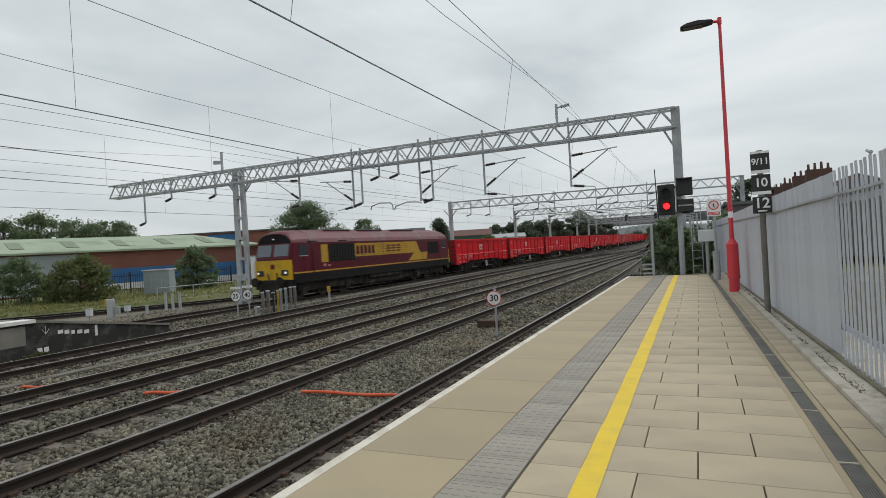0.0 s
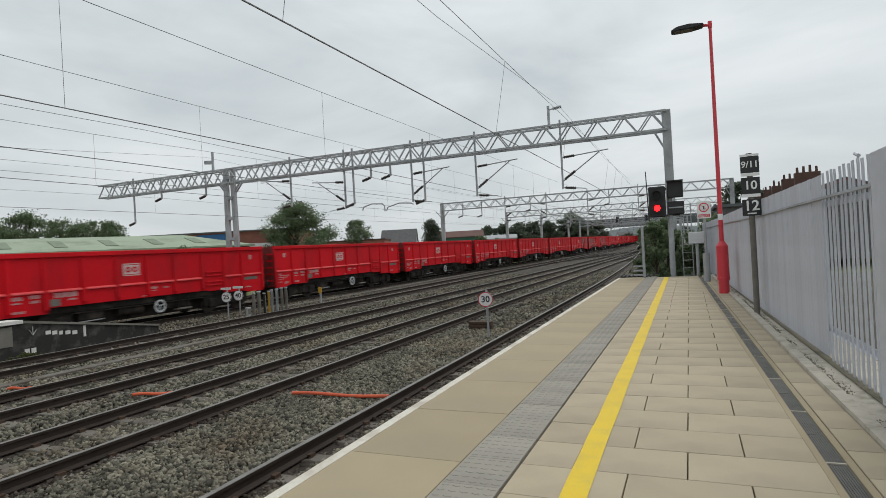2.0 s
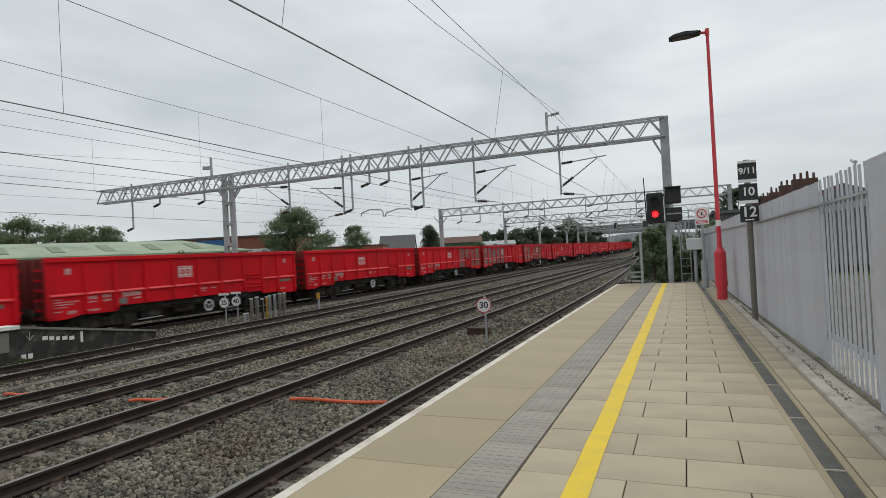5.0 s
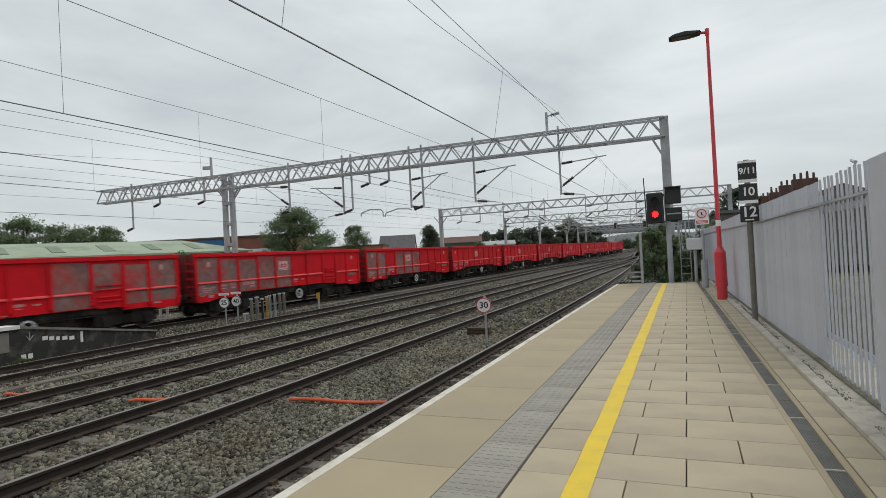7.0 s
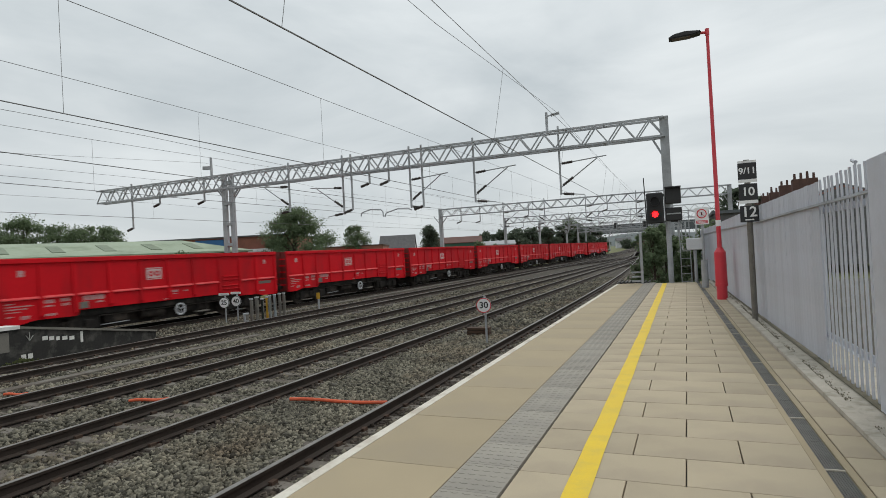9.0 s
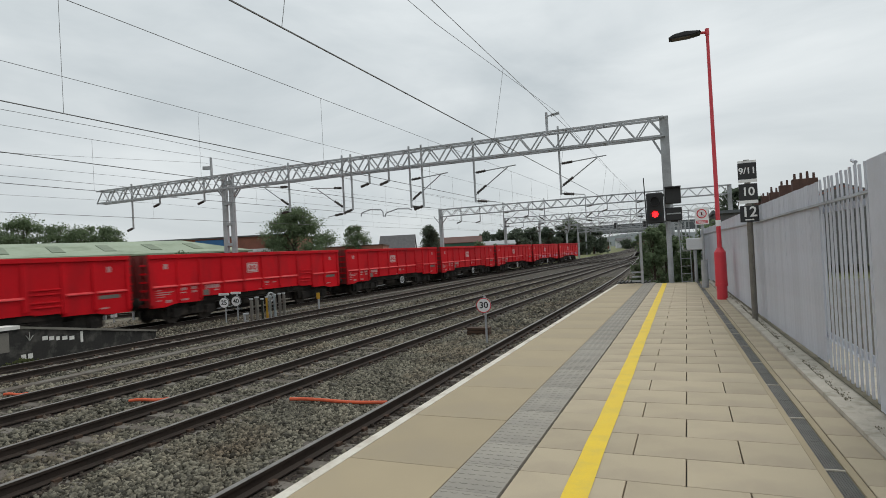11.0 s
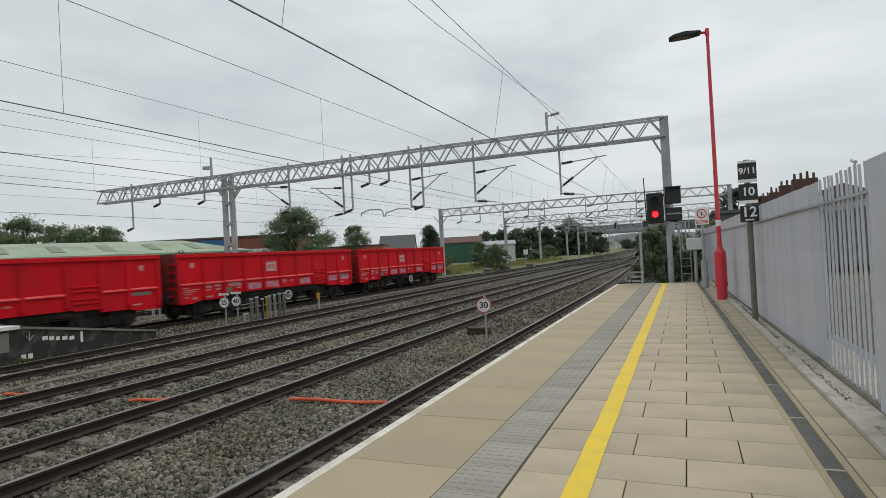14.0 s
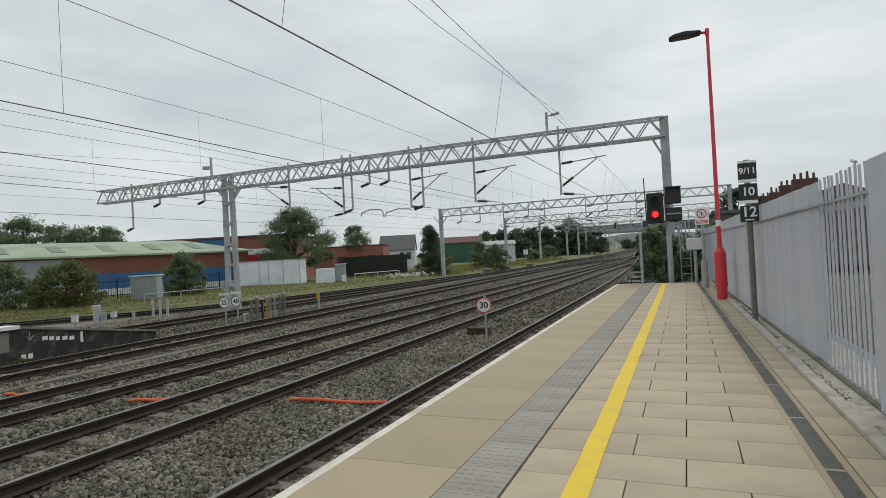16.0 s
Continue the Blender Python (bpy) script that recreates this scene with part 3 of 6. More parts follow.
platform = tagged(empty("platform"), "station platform paved with buff concrete slabs and a white edge", "platform", kind="structure")
core = bmesh.new()
prism(core, [(0.18, -1.3), (60, -1.3), (60, -0.06), (0.18, -0.06)], "y", -40, PLAT_END)
part("platform_core", core, M["joint"], platform, "dark bedding under the paving")
part("platform_wall", B(0.10, 0.176, -40, PLAT_END, -1.3, -0.09), M["brick"], platform, "sooty brick platform face")
behind = bmesh.new()
box(behind, 0.0, 60, -40, -4.0, -0.058, 0.0)
part("rear_paving", behind, M["slab"], platform)
part("rear_ground", B(3.72, 60, -4.0, PLAT_END, -0.058, -0.03), M["soil"], platform, "dark rough strip behind the fence")


def slab_mesh(name, sx, sy, material, bevel=0.003):
    me = to_mesh(name, B(-sx / 2, sx / 2, -sy / 2, sy / 2, -0.05, 0.0, bevel=bevel))
    me.materials.append(material)
    return me


COPE = slab_mesh("coping_slab", 0.794, 0.995, M["coping"])
ROW = 0.412
random.seed(4)


def lay(name, me, x, y, dz=0.0):
    ob = new(name, me)
    ob.parent = platform
    ob.location = (x, y, dz + random.uniform(-0.0015, 0.0015))
    ob.rotation_euler = (random.uniform(-0.001, 0.001), random.uniform(-0.001, 0.001), random.uniform(-0.002, 0.002))
    return ob


y = -3.8
while y < PLAT_END:
    lay("coping_slab", COPE, 0.405, min(y + 0.5, PLAT_END - 0.5))
    y += 1.0
# blister paving strip
TAC = B(-0.1665, 0.1665, -0.1993, 0.1993, -0.05, 0.0, bevel=0.002)
for i in range(5):
    for j in range(6):
        cx, cy = -0.1333 + i * 0.0667, -0.1667 + j * 0.0667
        vs = [TAC.verts.new((cx + a, cy + b, 0.0005)) for a, b in ((-0.026, 0), (0, -0.012), (0.026, 0), (0, 0.012))]
        tp = [TAC.verts.new((cx + a * 0.75, cy + b * 0.75, 0.0028)) for a, b in ((-0.026, 0), (0, -0.012), (0.026, 0), (0, 0.012))]
        for k in range(4):
            TAC.faces.new((vs[k], vs[(k + 1) % 4], tp[(k + 1) % 4], tp[k]))
        TAC.faces.new(tp)
TAC = to_mesh("tactile_slab", TAC)
TAC.materials.append(M["tactile"])
y = -3.9
while y < PLAT_END - 0.2:
    lay("tactile_slab", TAC, 0.975, y + 0.2)
    y += 0.4
# main field of slabs in half bond
FULL = slab_mesh("paving_slab", 0.593, ROW - 0.0045, M["slab"])
HALF = slab_mesh("paving_slab", 0.293, ROW - 0.0045, M["slab"])
EDGE = slab_mesh("paving_slab", 0.195, ROW - 0.006, M["slab"])
r = 0
y = 3.265 - 17 * ROW
while y < PLAT_END - 0.2:
    yc = y + ROW / 2
    lim = skew(2.718, yc)
    x = 1.165
    widths = [0.6] * 3 if r % 2 == 0 else [0.3] + [0.6] * 3
    first = 1.155
    x = first
    for wd in widths:
        if x >= lim - 0.005:
            break
        wide = lim - x if lim - x - wd < 0.09 else wd
        me = FULL if abs(wide - 0.6) < 1e-4 else (HALF if abs(wide - 0.3) < 1e-4 else None)
        if me is None:
            me = slab_mesh("paving_slab", max(0.05, wide - 0.007), ROW - 0.0045, M["slab"])
        lay("paving_slab", me, x + wide / 2, yc)
        x += wide
    r += 1
    y += ROW
# drain channel
for i in range(46):
    y = -3.8 + i * 0.5
    if i == 0:
        gm = bmesh.new()
        for a in range(8):
            bx = -0.044 + a * 0.0125
            box(gm, bx, bx + 0.0095, -0.246, 0.246, -0.022, -0.006)
        for a in range(17):
            by = -0.246 + a * 0.0302
            box(gm, -0.044, 0.053, by, by + 0.012, -0.022, -0.008)
        GRATE = to_mesh("drain_grate", gm)
        GRATE.materials.append(M["grate"])
        END_BAR = to_mesh("grate_end_bar", B(-0.044, 0.053, -0.008, 0.008, -0.03, -0.001))
        END_BAR.materials.append(M["edging"])
    if y < PLAT_END - 0.3:
        o = lay("drain_grate", GRATE, skew(2.785, y + 0.25), y + 0.25)
        o.rotation_euler.z = -SLOPE
        if i % 2:
            continue
        e = part("grate_end_bar", END_BAR, None, platform)
        e.matrix_basis = pose(skew(2.785, y + 0.5), y + 0.5, 0, 0, 0, -math.degrees(SLOPE))
for dx, wd, mk in ((-0.064, 0.036, "coping"), (0.074, 0.038, "coping")):
    path = [(skew(2.785 + dx, yy), yy, 0) for yy in (-3.9, 10, PLAT_END)]
    part("drain_kerb", sweep(bmesh.new(), [(-wd / 2, -0.05), (wd / 2, -0.05), (wd / 2, 0.003), (-wd / 2, 0.003)], path), M[mk], platform, "buff mortar drain edging")
y = -3.9
while y < PLAT_END - 0.3:
    lay("paving_slab", EDGE, skew(2.985, y + 0.2), y + 0.2).rotation_euler.z = -SLOPE
    y += ROW
path = [(skew(3.125, yy), yy, 0) for yy in (-3.9, 10, PLAT_END)]
part("back_kerb", sweep(bmesh.new(), [(-0.04, -0.05), (0.05, -0.05), (0.05, 0.035), (-0.035, 0.03)], path), M["edging"], platform, "low mossy concrete kerb")
path = [(skew(3.40, yy), yy, 0) for yy in (-3.9, 10, PLAT_END)]
part("fence_footing", sweep(bmesh.new(), [(-0.23, -0.05), (0.32, -0.05), (0.32, 0.03), (-0.23, 0.0)], path), M["edging"], platform, "rough concrete fence footing with grit")
rng = np.random.default_rng(21)
lit = bmesh.new()
for i in range(2600):
    yy = 2.0 + 14 * rng.random()
    if math.sin(yy * 2.3) + math.sin(yy * 5.9 + 1) + 1.6 * rng.random() < 0.5:
        continue
    xx = skew(3.20 + 0.034 * rng.normal(), yy)
    h = 0.002 + 0.008 * rng.random()
    w = 0.005 + 0.010 * rng.random()
    a = rng.random() * 3
    base = [lit.verts.new((xx + w * math.cos(a + k * 2.1), yy + 1.6 * w * math.sin(a + k * 2.1), 0.0)) for k in range(3)]
    tip = lit.verts.new((xx, yy, h + 0.006))
    for k in range(3):
        lit.faces.new((base[k], base[(k + 1) % 3], tip))
tagged(part("moss_and_litter", lit, M["moss"], platform), "dark moss and litter along the back kerb", kind="stuff")
# the shadow under the fence, drawn as a thin dark strip
path = [(fx(yy), yy, 0) for yy in (-3.9, 10, PLAT_END)]
part("fence_foot_gap", sweep(bmesh.new(), [(-0.045, 0.018), (0.02, 0.021), (0.02, 0.027), (-0.045, 0.024)], path), M["moss"], platform, "dark strip laid as the shadow under the fence foot")
part("white_edge_line", B(-0.03, 0.045, -30, PLAT_END, -0.055, 0.0045), M["edgewhite"], platform, "white painted platform edge")
# hand-painted yellow line with a slightly uneven edge
bm = bmesh.new()
prev = None
yy = -12.0
while yy < PLAT_END - 0.2:
    c = 1.525 - 0.0055 * (max(yy, -4) - 3)
    wob = 0.002 * math.sin(yy * 3.1) + 0.0015 * math.sin(yy * 7.7)
    cur = [bm.verts.new((c - 0.066 + wob, yy, 0.0045)), bm.verts.new((c + 0.066 + 0.002 * math.sin(yy * 4.3 + 1), yy, 0.0045))]
    if prev:
        bm.faces.new((prev[0], prev[1], cur[1], cur[0]))
    prev = cur
    yy += 0.13
part("yellow_line", bm, M["yellow"], platform, "yellow painted safety line")

# ======== palisade fence ========
fence = tagged(empty("palisade_fence"), "grey galvanised steel palisade fence along the platform back", "fence")


PALE = bmesh.new()
prism(PALE, [(0.006, -0.025), (-0.003, -0.024), (-0.006, -0.010), (0.000, 0.0), (-0.006, 0.010), (-0.003, 0.024), (0.006, 0.025), (0.007, 0.023), (0.000, 0.021), (-0.003, 0.010), (0.003, 0.0), (-0.003, -0.010), (0.000, -0.021), (0.007, -0.023)], "z", -0.07, 1.70)
prism(PALE, [(-0.006, -0.020), (0.006, -0.020), (0.006, 0.020), (-0.006, 0.020)], "z", 1.70, 1.73)
PALE = to_mesh("pale", PALE)
PALE.materials.append(M["fence"])
y = -4.0
while y < 6.42:
    o = new("pale", PALE)
    o.parent = fence
    o.matrix_basis = pose(fx(y), y, 0.055 + random.uniform(-0.012, 0.012), 0, random.uniform(-0.25, 0.25), 2.0)
    y += 0.128
# wider, closely set pales towards the platform end
WIDE = bmesh.new()
prism(WIDE, [(0.004, -0.064), (-0.003, -0.062), (-0.007, -0.030), (0.000, 0.0), (-0.007, 0.030), (-0.003, 0.062), (0.004, 0.064), (0.006, 0.060), (0.001, 0.0), (0.006, -0.060)], "z", 0.0, 1.72)
WIDE = to_mesh("pale", WIDE)
WIDE.materials.append(M["fence"])
y = 6.52
while y < 25:
    o = new("pale", WIDE)
    o.parent = fence
    o.matrix_basis = pose(fx(y) - 0.006, y, 0.005 - 0.004 * (y - 6.95) + 0.045 * min(1.0, max(0.0, (18.7 - y) / 8)) + random.uniform(-0.003, 0.003), 0, random.uniform(-0.1, 0.1), 2.06 + random.uniform(-0.15, 0.15))
    y += 0.1275
for i in range(-1, 9):
    y = 1.35 + 2.75 * i
    p = bmesh.new()
    box(p, 0.02, 0.07, -0.05, 0.05, -0.02, 1.70, bevel=0.004)
    box(p, 0.07, 0.12, -0.012, 0.012, -0.02, 1.66)
    o = part("fence_post", p, M["fence"], fence)
    o.location = (fx(y), y, 0.0)
for z in (0.30, 1.50):
    part("fence_rail", sweep(bmesh.new(), [(0.012, -0.03), (0.055, -0.03), (0.055, 0.03), (0.05, 0.03), (0.05, -0.024), (0.012, -0.024)], [(fx(yy), yy, z) for yy in (-4.0, 12, 25)]), M["fence"], fence)
part("front_rail", sweep(bmesh.new(), [(-0.046, -0.014), (-0.013, -0.014), (-0.013, 0.014), (-0.018, 0.014), (-0.018, -0.008), (-0.046, -0.008)], [(fx(yy), yy, zz) for yy, zz in ((-4.0, 1.60), (5.0, 1.563), (7.3, 1.545), (10.0, 1.518), (14.5, 1.51), (25, 1.47))]), M["gantry"], fence, "grey steel top rail")
part("gate_panel", B(3.31, 3.335, 3.9, 4.90, 0.02, 1.78, bevel=0.006), M["fence"], fence, "flat grey steel sheet panel")
part("spike_camera", rod(rod(bmesh.new(), (3.36, 5.40, 1.70), (3.36, 5.40, 1.82), 0.008, n=8), (3.36, 5.48, 1.845), (3.35, 5.34, 1.815), 0.014, n=8), M["fence"], fence, "small grey fitting on the fence top")

# ======== platform lamp ========
lampp = tagged(empty("platform_lamp", 2.76, 13.6, 0), "tall red platform lamp post with one dark lantern", "lamp post")
bm = rod(bmesh.new(), (0, 0, 0.0), (0, 0, 0.28), 0.105, n=20)
rod(bm, (0, 0, 0.28), (0, 0, 0.34), 0.125, n=20)
rod(bm, (0, 0, 0.34), (0, 0, 1.0), 0.118, 0.115, n=20)
rod(bm, (0, 0, 1.0), (0, 0, 1.10), 0.115, 0.055, n=20)
part("base_sleeve", bm, M["red"], lampp)
part("pole", rod(rod(bmesh.new(), (0, 0, 1.08), (-0.0, 0, 3.2), 0.047, 0.040, n=14), (0, 0, 3.2), (0, 0, 5.72), 0.040, 0.031, n=14), M["red"], lampp)
part("band", rod(bmesh.new(), (0, 0, 1.55), (0, 0, 1.68), 0.050, n=14), M["signwhite"], lampp, "white band")
part("arm", rod(rod(bmesh.new(), (0, 0, 5.68), (-0.14, 0, 5.70), 0.03, n=10), (0, 0, 5.62), (0, 0, 5.76), 0.042, n=12), M["red"], lampp)
bm = bmesh.new()
prism(bm, [(-0.12, 0.02), (-0.42, 0.06), (-0.66, 0.035), (-0.78, -0.03), (-0.74, -0.055), (-0.30, -0.05), (-0.12, -0.02)], "y", -0.13, 0.13)
bmesh.ops.bevel(bm, geom=bm.edges[:], offset=0.018, segments=2, affect="EDGES")
lan = part("lantern", bm, M["signal"], lampp, "dark grey lantern head")
lan.location = (0, 0, 5.70)
part("lens", B(-0.70, -0.34, -0.10, 0.10, -0.062, -0.05), M["plate"], lan, "clear lens under the lantern")

# ======== stop boards ========
stop = tagged(empty("stop_board", 3.03, 10.0, 0), "three black stopping boards with white numbers on a grey post", "sign")
part("post", rod(bmesh.new(), (0, 0.03, 0), (0, 0.03, 2.47), 0.042, n=14), M["plate"], stop)
for i, (txt, z) in enumerate((("9/11", 2.295), ("10", 1.975), ("12", 1.64))):
    pl = part("board", B(-0.128, 0.128, -0.008, 0.008, -0.125, 0.125, bevel=0.003), M["black"], stop, "black board with white number")
    pl.location = (0, -0.01, z)
    words("lettering", txt, 0.135 if i == 0 else (0.18 if i == 1 else 0.215), M["signwhite"], pl, pose(0, -0.011, 0.0 if i < 2 else 0.022, 90, 0, 0))
    if i == 2:
        part("small_print", B(-0.06, 0.06, -0.011, -0.008, -0.10, -0.08), M["signwhite"], pl)
    else:
        st = part("white_strip", B(-0.128, 0.128, -0.008, 0.006, -0.175, -0.128), M["signwhite"], stop, "white strip under the board")
        st.location = (0, -0.01, z)

st = part("white_strip", B(-0.128, 0.128, -0.008, 0.006, 0.128, 0.16), M["signwhite"], stop, "white strip over the top board")
st.location = (0, -0.01, 2.295)

# ======== no-entry notice ========
notice = tagged(empty("passenger_notice", 2.53, 17.0, 0), "white prohibition notice with a red ring on a grey post", "sign")
part("post", rod(bmesh.new(), (0, 0.03, 0), (0, 0.03, 2.1), 0.035, n=12), M["galv"], notice)
part("post_sleeve", rod(bmesh.new(), (0, 0.03, 0), (0, 0.03, 0.75), 0.085, n=14), M["galv"], notice, "wide grey base sleeve")
pl = part("panel", B(-0.165, 0.165, -0.008, 0.008, -0.23, 0.23, bevel=0.004), M["signwhite"], notice)
pl.location = (0, -0.01, 1.92)
part("ring", ring(bmesh.new(), (0, -0.011, 0.06), "y", 0.10, 0.125, 0.005), M["signred"], pl, "red prohibition ring")
part("slash", bar(bmesh.new(), (-0.075, -0.012, 0.135), (0.075, -0.012, -0.015), 0.022, 0.005), M["signred"], pl)
bm = bar(bmesh.new(), (0, -0.0105, 0.02), (0.0, -0.0105, 0.10), 0.03, 0.003)
bar(bm, (0, -0.0105, 0.03), (-0.03, -0.0105, -0.03), 0.018, 0.003)
bar(bm, (0, -0.0105, 0.03), (0.035, -0.0105, -0.03), 0.018, 0.003)
part("pictogram", bm, M["black"], pl)
part("red_bar", B(-0.14, 0.14, -0.0115, -0.008, -0.20, -0.12), M["signred"], pl, "red text bar")
bm = bmesh.new()
for zz in (-0.145, -0.175):
    box(bm, -0.115, 0.115, -0.0135, -0.0115, zz - 0.006, zz + 0.006)
part("text_bars", bm, M["signwhite"], pl)

# ======== colour light signal ========
sig = tagged(empty("colour_light_signal", 1.60, 20.3, -0.6), "black colour-light signal showing red on a grey post", "signal")
part("post", rod(bmesh.new(), (0, 0.15, 0), (0, 0.15, 3.6), 0.085, n=14), M["gantry"], sig)
hd = part("signal_head", B(-0.26, 0.26, -0.10, 0.14, -0.50, 0.50, bevel=0.03), M["signal"], sig)
hd.location = (-0.37, -0.05, 3.0)
for z in (0.22, -0.21):
    part("hood", rod(ring(bmesh.new(), (0, -0.19, z), "y", 0.135, 0.15, 0.20, n=18), (0, -0.12, z), (0, -0.10, z), 0.135, n=18), M["signal"], hd)
b = rod(bmesh.new(), (0, -0.15, -0.21), (0, -0.122, -0.21), 0.05, n=14)
for a in range(7):
    cx, cz = 0.075 * math.cos(a * math.tau / 7), -0.21 + 0.075 * math.sin(a * math.tau / 7)
    rod(b, (cx, -0.15, cz), (cx, -0.122, cz), 0.032, n=10)
part("red_lamp", b, M["lens"], hd, "glowing red aspect")
ri = part("route_indicator", B(-0.24, 0.24, -0.12, 0.20, -0.24, 0.30, bevel=0.02), M["signal"], sig)
ri.location = (0.19, 0.0, 3.35)
part("indicator_hood", B(-0.25, 0.25, -0.30, -0.12, 0.27, 0.30), M["signal"], ri)
lo = part("lower_box", B(-0.25, 0.25, -0.10, 0.18, -0.22, 0.20, bevel=0.02), M["signal"], sig)
lo.location = (0.19, 0.0, 2.78)
part("trim_strip", B(-0.22, 0.22, -0.112, -0.10, -0.02, 0.02), M["galv"], lo, "thin bright strip")
for z in (2.55, 3.42):
    part("bracket", bar(bmesh.new(), (-0.5, 0.15, z), (0.3, 0.15, z), 0.06, 0.06), M["signal"], sig)
part("whip_post", rod(bmesh.new(), (-0.66, 0.2, 2.4), (-0.70, 0.2, 4.05), 0.022, 0.015, n=8), M["signal"], sig, "thin dark upright rod")
bm = bmesh.new()
for i in range(9):
    bar(bm, (0.32, 0.3, 0.3 + i * 0.25), (0.62, 0.3, 0.3 + i * 0.25), 0.02, 0.02)
bar(bm, (0.32, 0.3, 0), (0.32, 0.3, 2.9), 0.03, 0.03)
bar(bm, (0.62, 0.3, 0), (0.62, 0.3, 2.9), 0.03, 0.03)
part("ladder", bm, M["galv"], sig)
eb = tagged(empty("equipment_box", 2.35, 19.9, 0.0), "pale grey equipment box on a post at the platform end", "equipment box")
part("box", B(-0.24, 0.24, -0.1, 0.1, 0.98, 1.35, bevel=0.02), M["pale"], eb)
part("post", rod(bmesh.new(), (0, 0, -0.8), (0, 0, 0.98), 0.05, n=10), M["galv"], eb)

ag = tagged(empty("anti_trespass_grid", 0.45, 20.0, -0.05), "black ribbed anti-trespass panel at the platform end", "barrier")
for i in range(9):
    part("rib", B(-0.5 + i * 0.12, -0.45 + i * 0.12, -0.45, 0.5, 0.0, 0.09, bevel=0.01), M["black"], ag)
part("base_plate", B(-0.55, 0.58, -0.45, 0.5, -0.9, 0.0), M["black"], ag)
gp = tagged(empty("grey_end_post", 0.78, 19.3, 0.0), "grey steel post at the platform end", "post")
part("post", B(-0.04, 0.04, -0.04, 0.04, 0, 1.62, bevel=0.006), M["galv"], gp)
for z in (0.06, 0.2, 0.34):
    part("crossbar", B(-0.32, -0.04, -0.02, 0.02, z, z + 0.05), M["galv"], gp)

# ======== overhead line gantries ========


def gantry(y, xr, xl, z0, z1, xout=None, ground_z=-1.05, rich=True, drops=()):
    g = tagged(empty("overhead_line_gantry", 0, y, 0), "galvanised lattice steel gantry carrying overhead wires across the tracks", "gantry", "overhead line gantries")
    d = 0.28 if rich else 0.22
    th = 0.085
    end = xout if xout is not None else xl
    for name, x, zt in (("right_leg", xr, z1 + 0.05), ("left_leg", xl, z1 + 0.05)):
        b = bmesh.new()
        lz = -1.31 if x < -20 else ground_z
        w0, w1 = (0.33, 0.24) if rich else (0.2, 0.16)
        if name == "left_leg" and rich:
            for s in (-1, 1):
                bar(b, (x + s * w0, 0, lz), (x + s * w1, 0, zt), 0.15, 0.30)
            n = 7
            for i in range(n):
                zz = lz + 0.3 + i * (zt - lz - 0.8) / (n - 1)
                box(b, x - 0.25, x + 0.25, -0.13, 0.13, zz - 0.08, zz + 0.08)
        else:
            bar(b, (x, 0, lz), (x, 0, zt), 0.34, 0.34)
            box(b, x - 0.3, x + 0.3, -0.3, 0.3, lz, lz + 0.06)
        part("leg", b, M["gantry"], g)
        b = bmesh.new()
        for s in ((-1, 1) if name == "left_leg" else (-1,)):
            reach = 0.75 if name == "left_leg" else 0.5
            bar(b, (x + s * 0.12, 0, z0 - 0.75), (x + s * reach, 0, z0), 0.08, 0.08)
            if rich and name == "left_leg":
                bar(b, (x + s * 0.15, 0.12, z0 - 0.75), (x + s * 0.75, 0.2, z0), 0.06, 0.06)
        part("knee_brace", b, M["gantry"], g)
    for zz in (z0, z1):
        for dy in (-d, d):
            part("chord", bar(bmesh.new(), (end, dy, zz), (xr, dy, zz), th, th), M["gantry"], g)
    pitch = 1.12 if rich else 1.3
    for dy in (-d, d):
        b = bmesh.new()
        n = max(4, int(round((xr - end) / pitch)))
        step = (xr - end) / n
        for i in range(n):
            xa = end + i * step
            bar(b, (xa, dy, z0), (xa + step / 2, dy, z1), 0.055, 0.05)
            bar(b, (xa + step / 2, dy, z1), (xa + step, dy, z0), 0.055, 0.05)
        part("lattice", b, M["gantry"], g)
    n = int((xr - end) / 2.3)
    for i in range(n + 1):
        xa = end + i * (xr - end) / n
        for zz in (z0, z1):
            part("cross_tie", bar(bmesh.new(), (xa, -d, zz), (xa, d, zz), 0.05, 0.05), M["gantry"], g)
    for x, zb, kind in drops:
        b = bar(bmesh.new(), (x, 0, z1 + (0.25 if kind != "s" else 0.0)), (x, 0, zb), 0.075, 0.075)
        part("drop_tube", b, M["gantry"], g)
        s = -1 if kind in ("l",) else 1
        if kind in ("r", "l"):
            b = rod(bmesh.new(), (x, 0, zb + 1.36), (x + s * 2.0, 0, zb + 1.52), 0.026, n=6)
            rod(b, (x, 0, zb + 0.32), (x + s * 1.62, 0, zb + 1.46), 0.026, n=6)
            part("cantilever_arm", b, M["gantry"], g)
            for za, k in ((1.365, 0.08), (0.34, 0.7), (0.06, -0.12)):
                b = ribbed(bmesh.new(), (x + s * 0.10, 0, zb + za + 0.10 * k), (x + s * 0.56, 0, zb + za + 0.56 * k), 0.04, 0.072, 6)
                part("insulator", b, M["insul"], g, "dark ribbed insulator")
            part("steady_arm", rod(bmesh.new(), (x, 0, zb + 0.07), (x + s * 1.0, 0, zb - 0.06), 0.022, n=6), M["gantry"], g)
        else:
            s = -1
            b = ribbed(bmesh.new(), (x + s * 0.05, 0, zb + 0.02), (x + s * 0.52, 0, zb - 0.11), 0.045, 0.08, 6)
            part("insulator", b, M["insul"], g, "dark ribbed insulator")
    return g


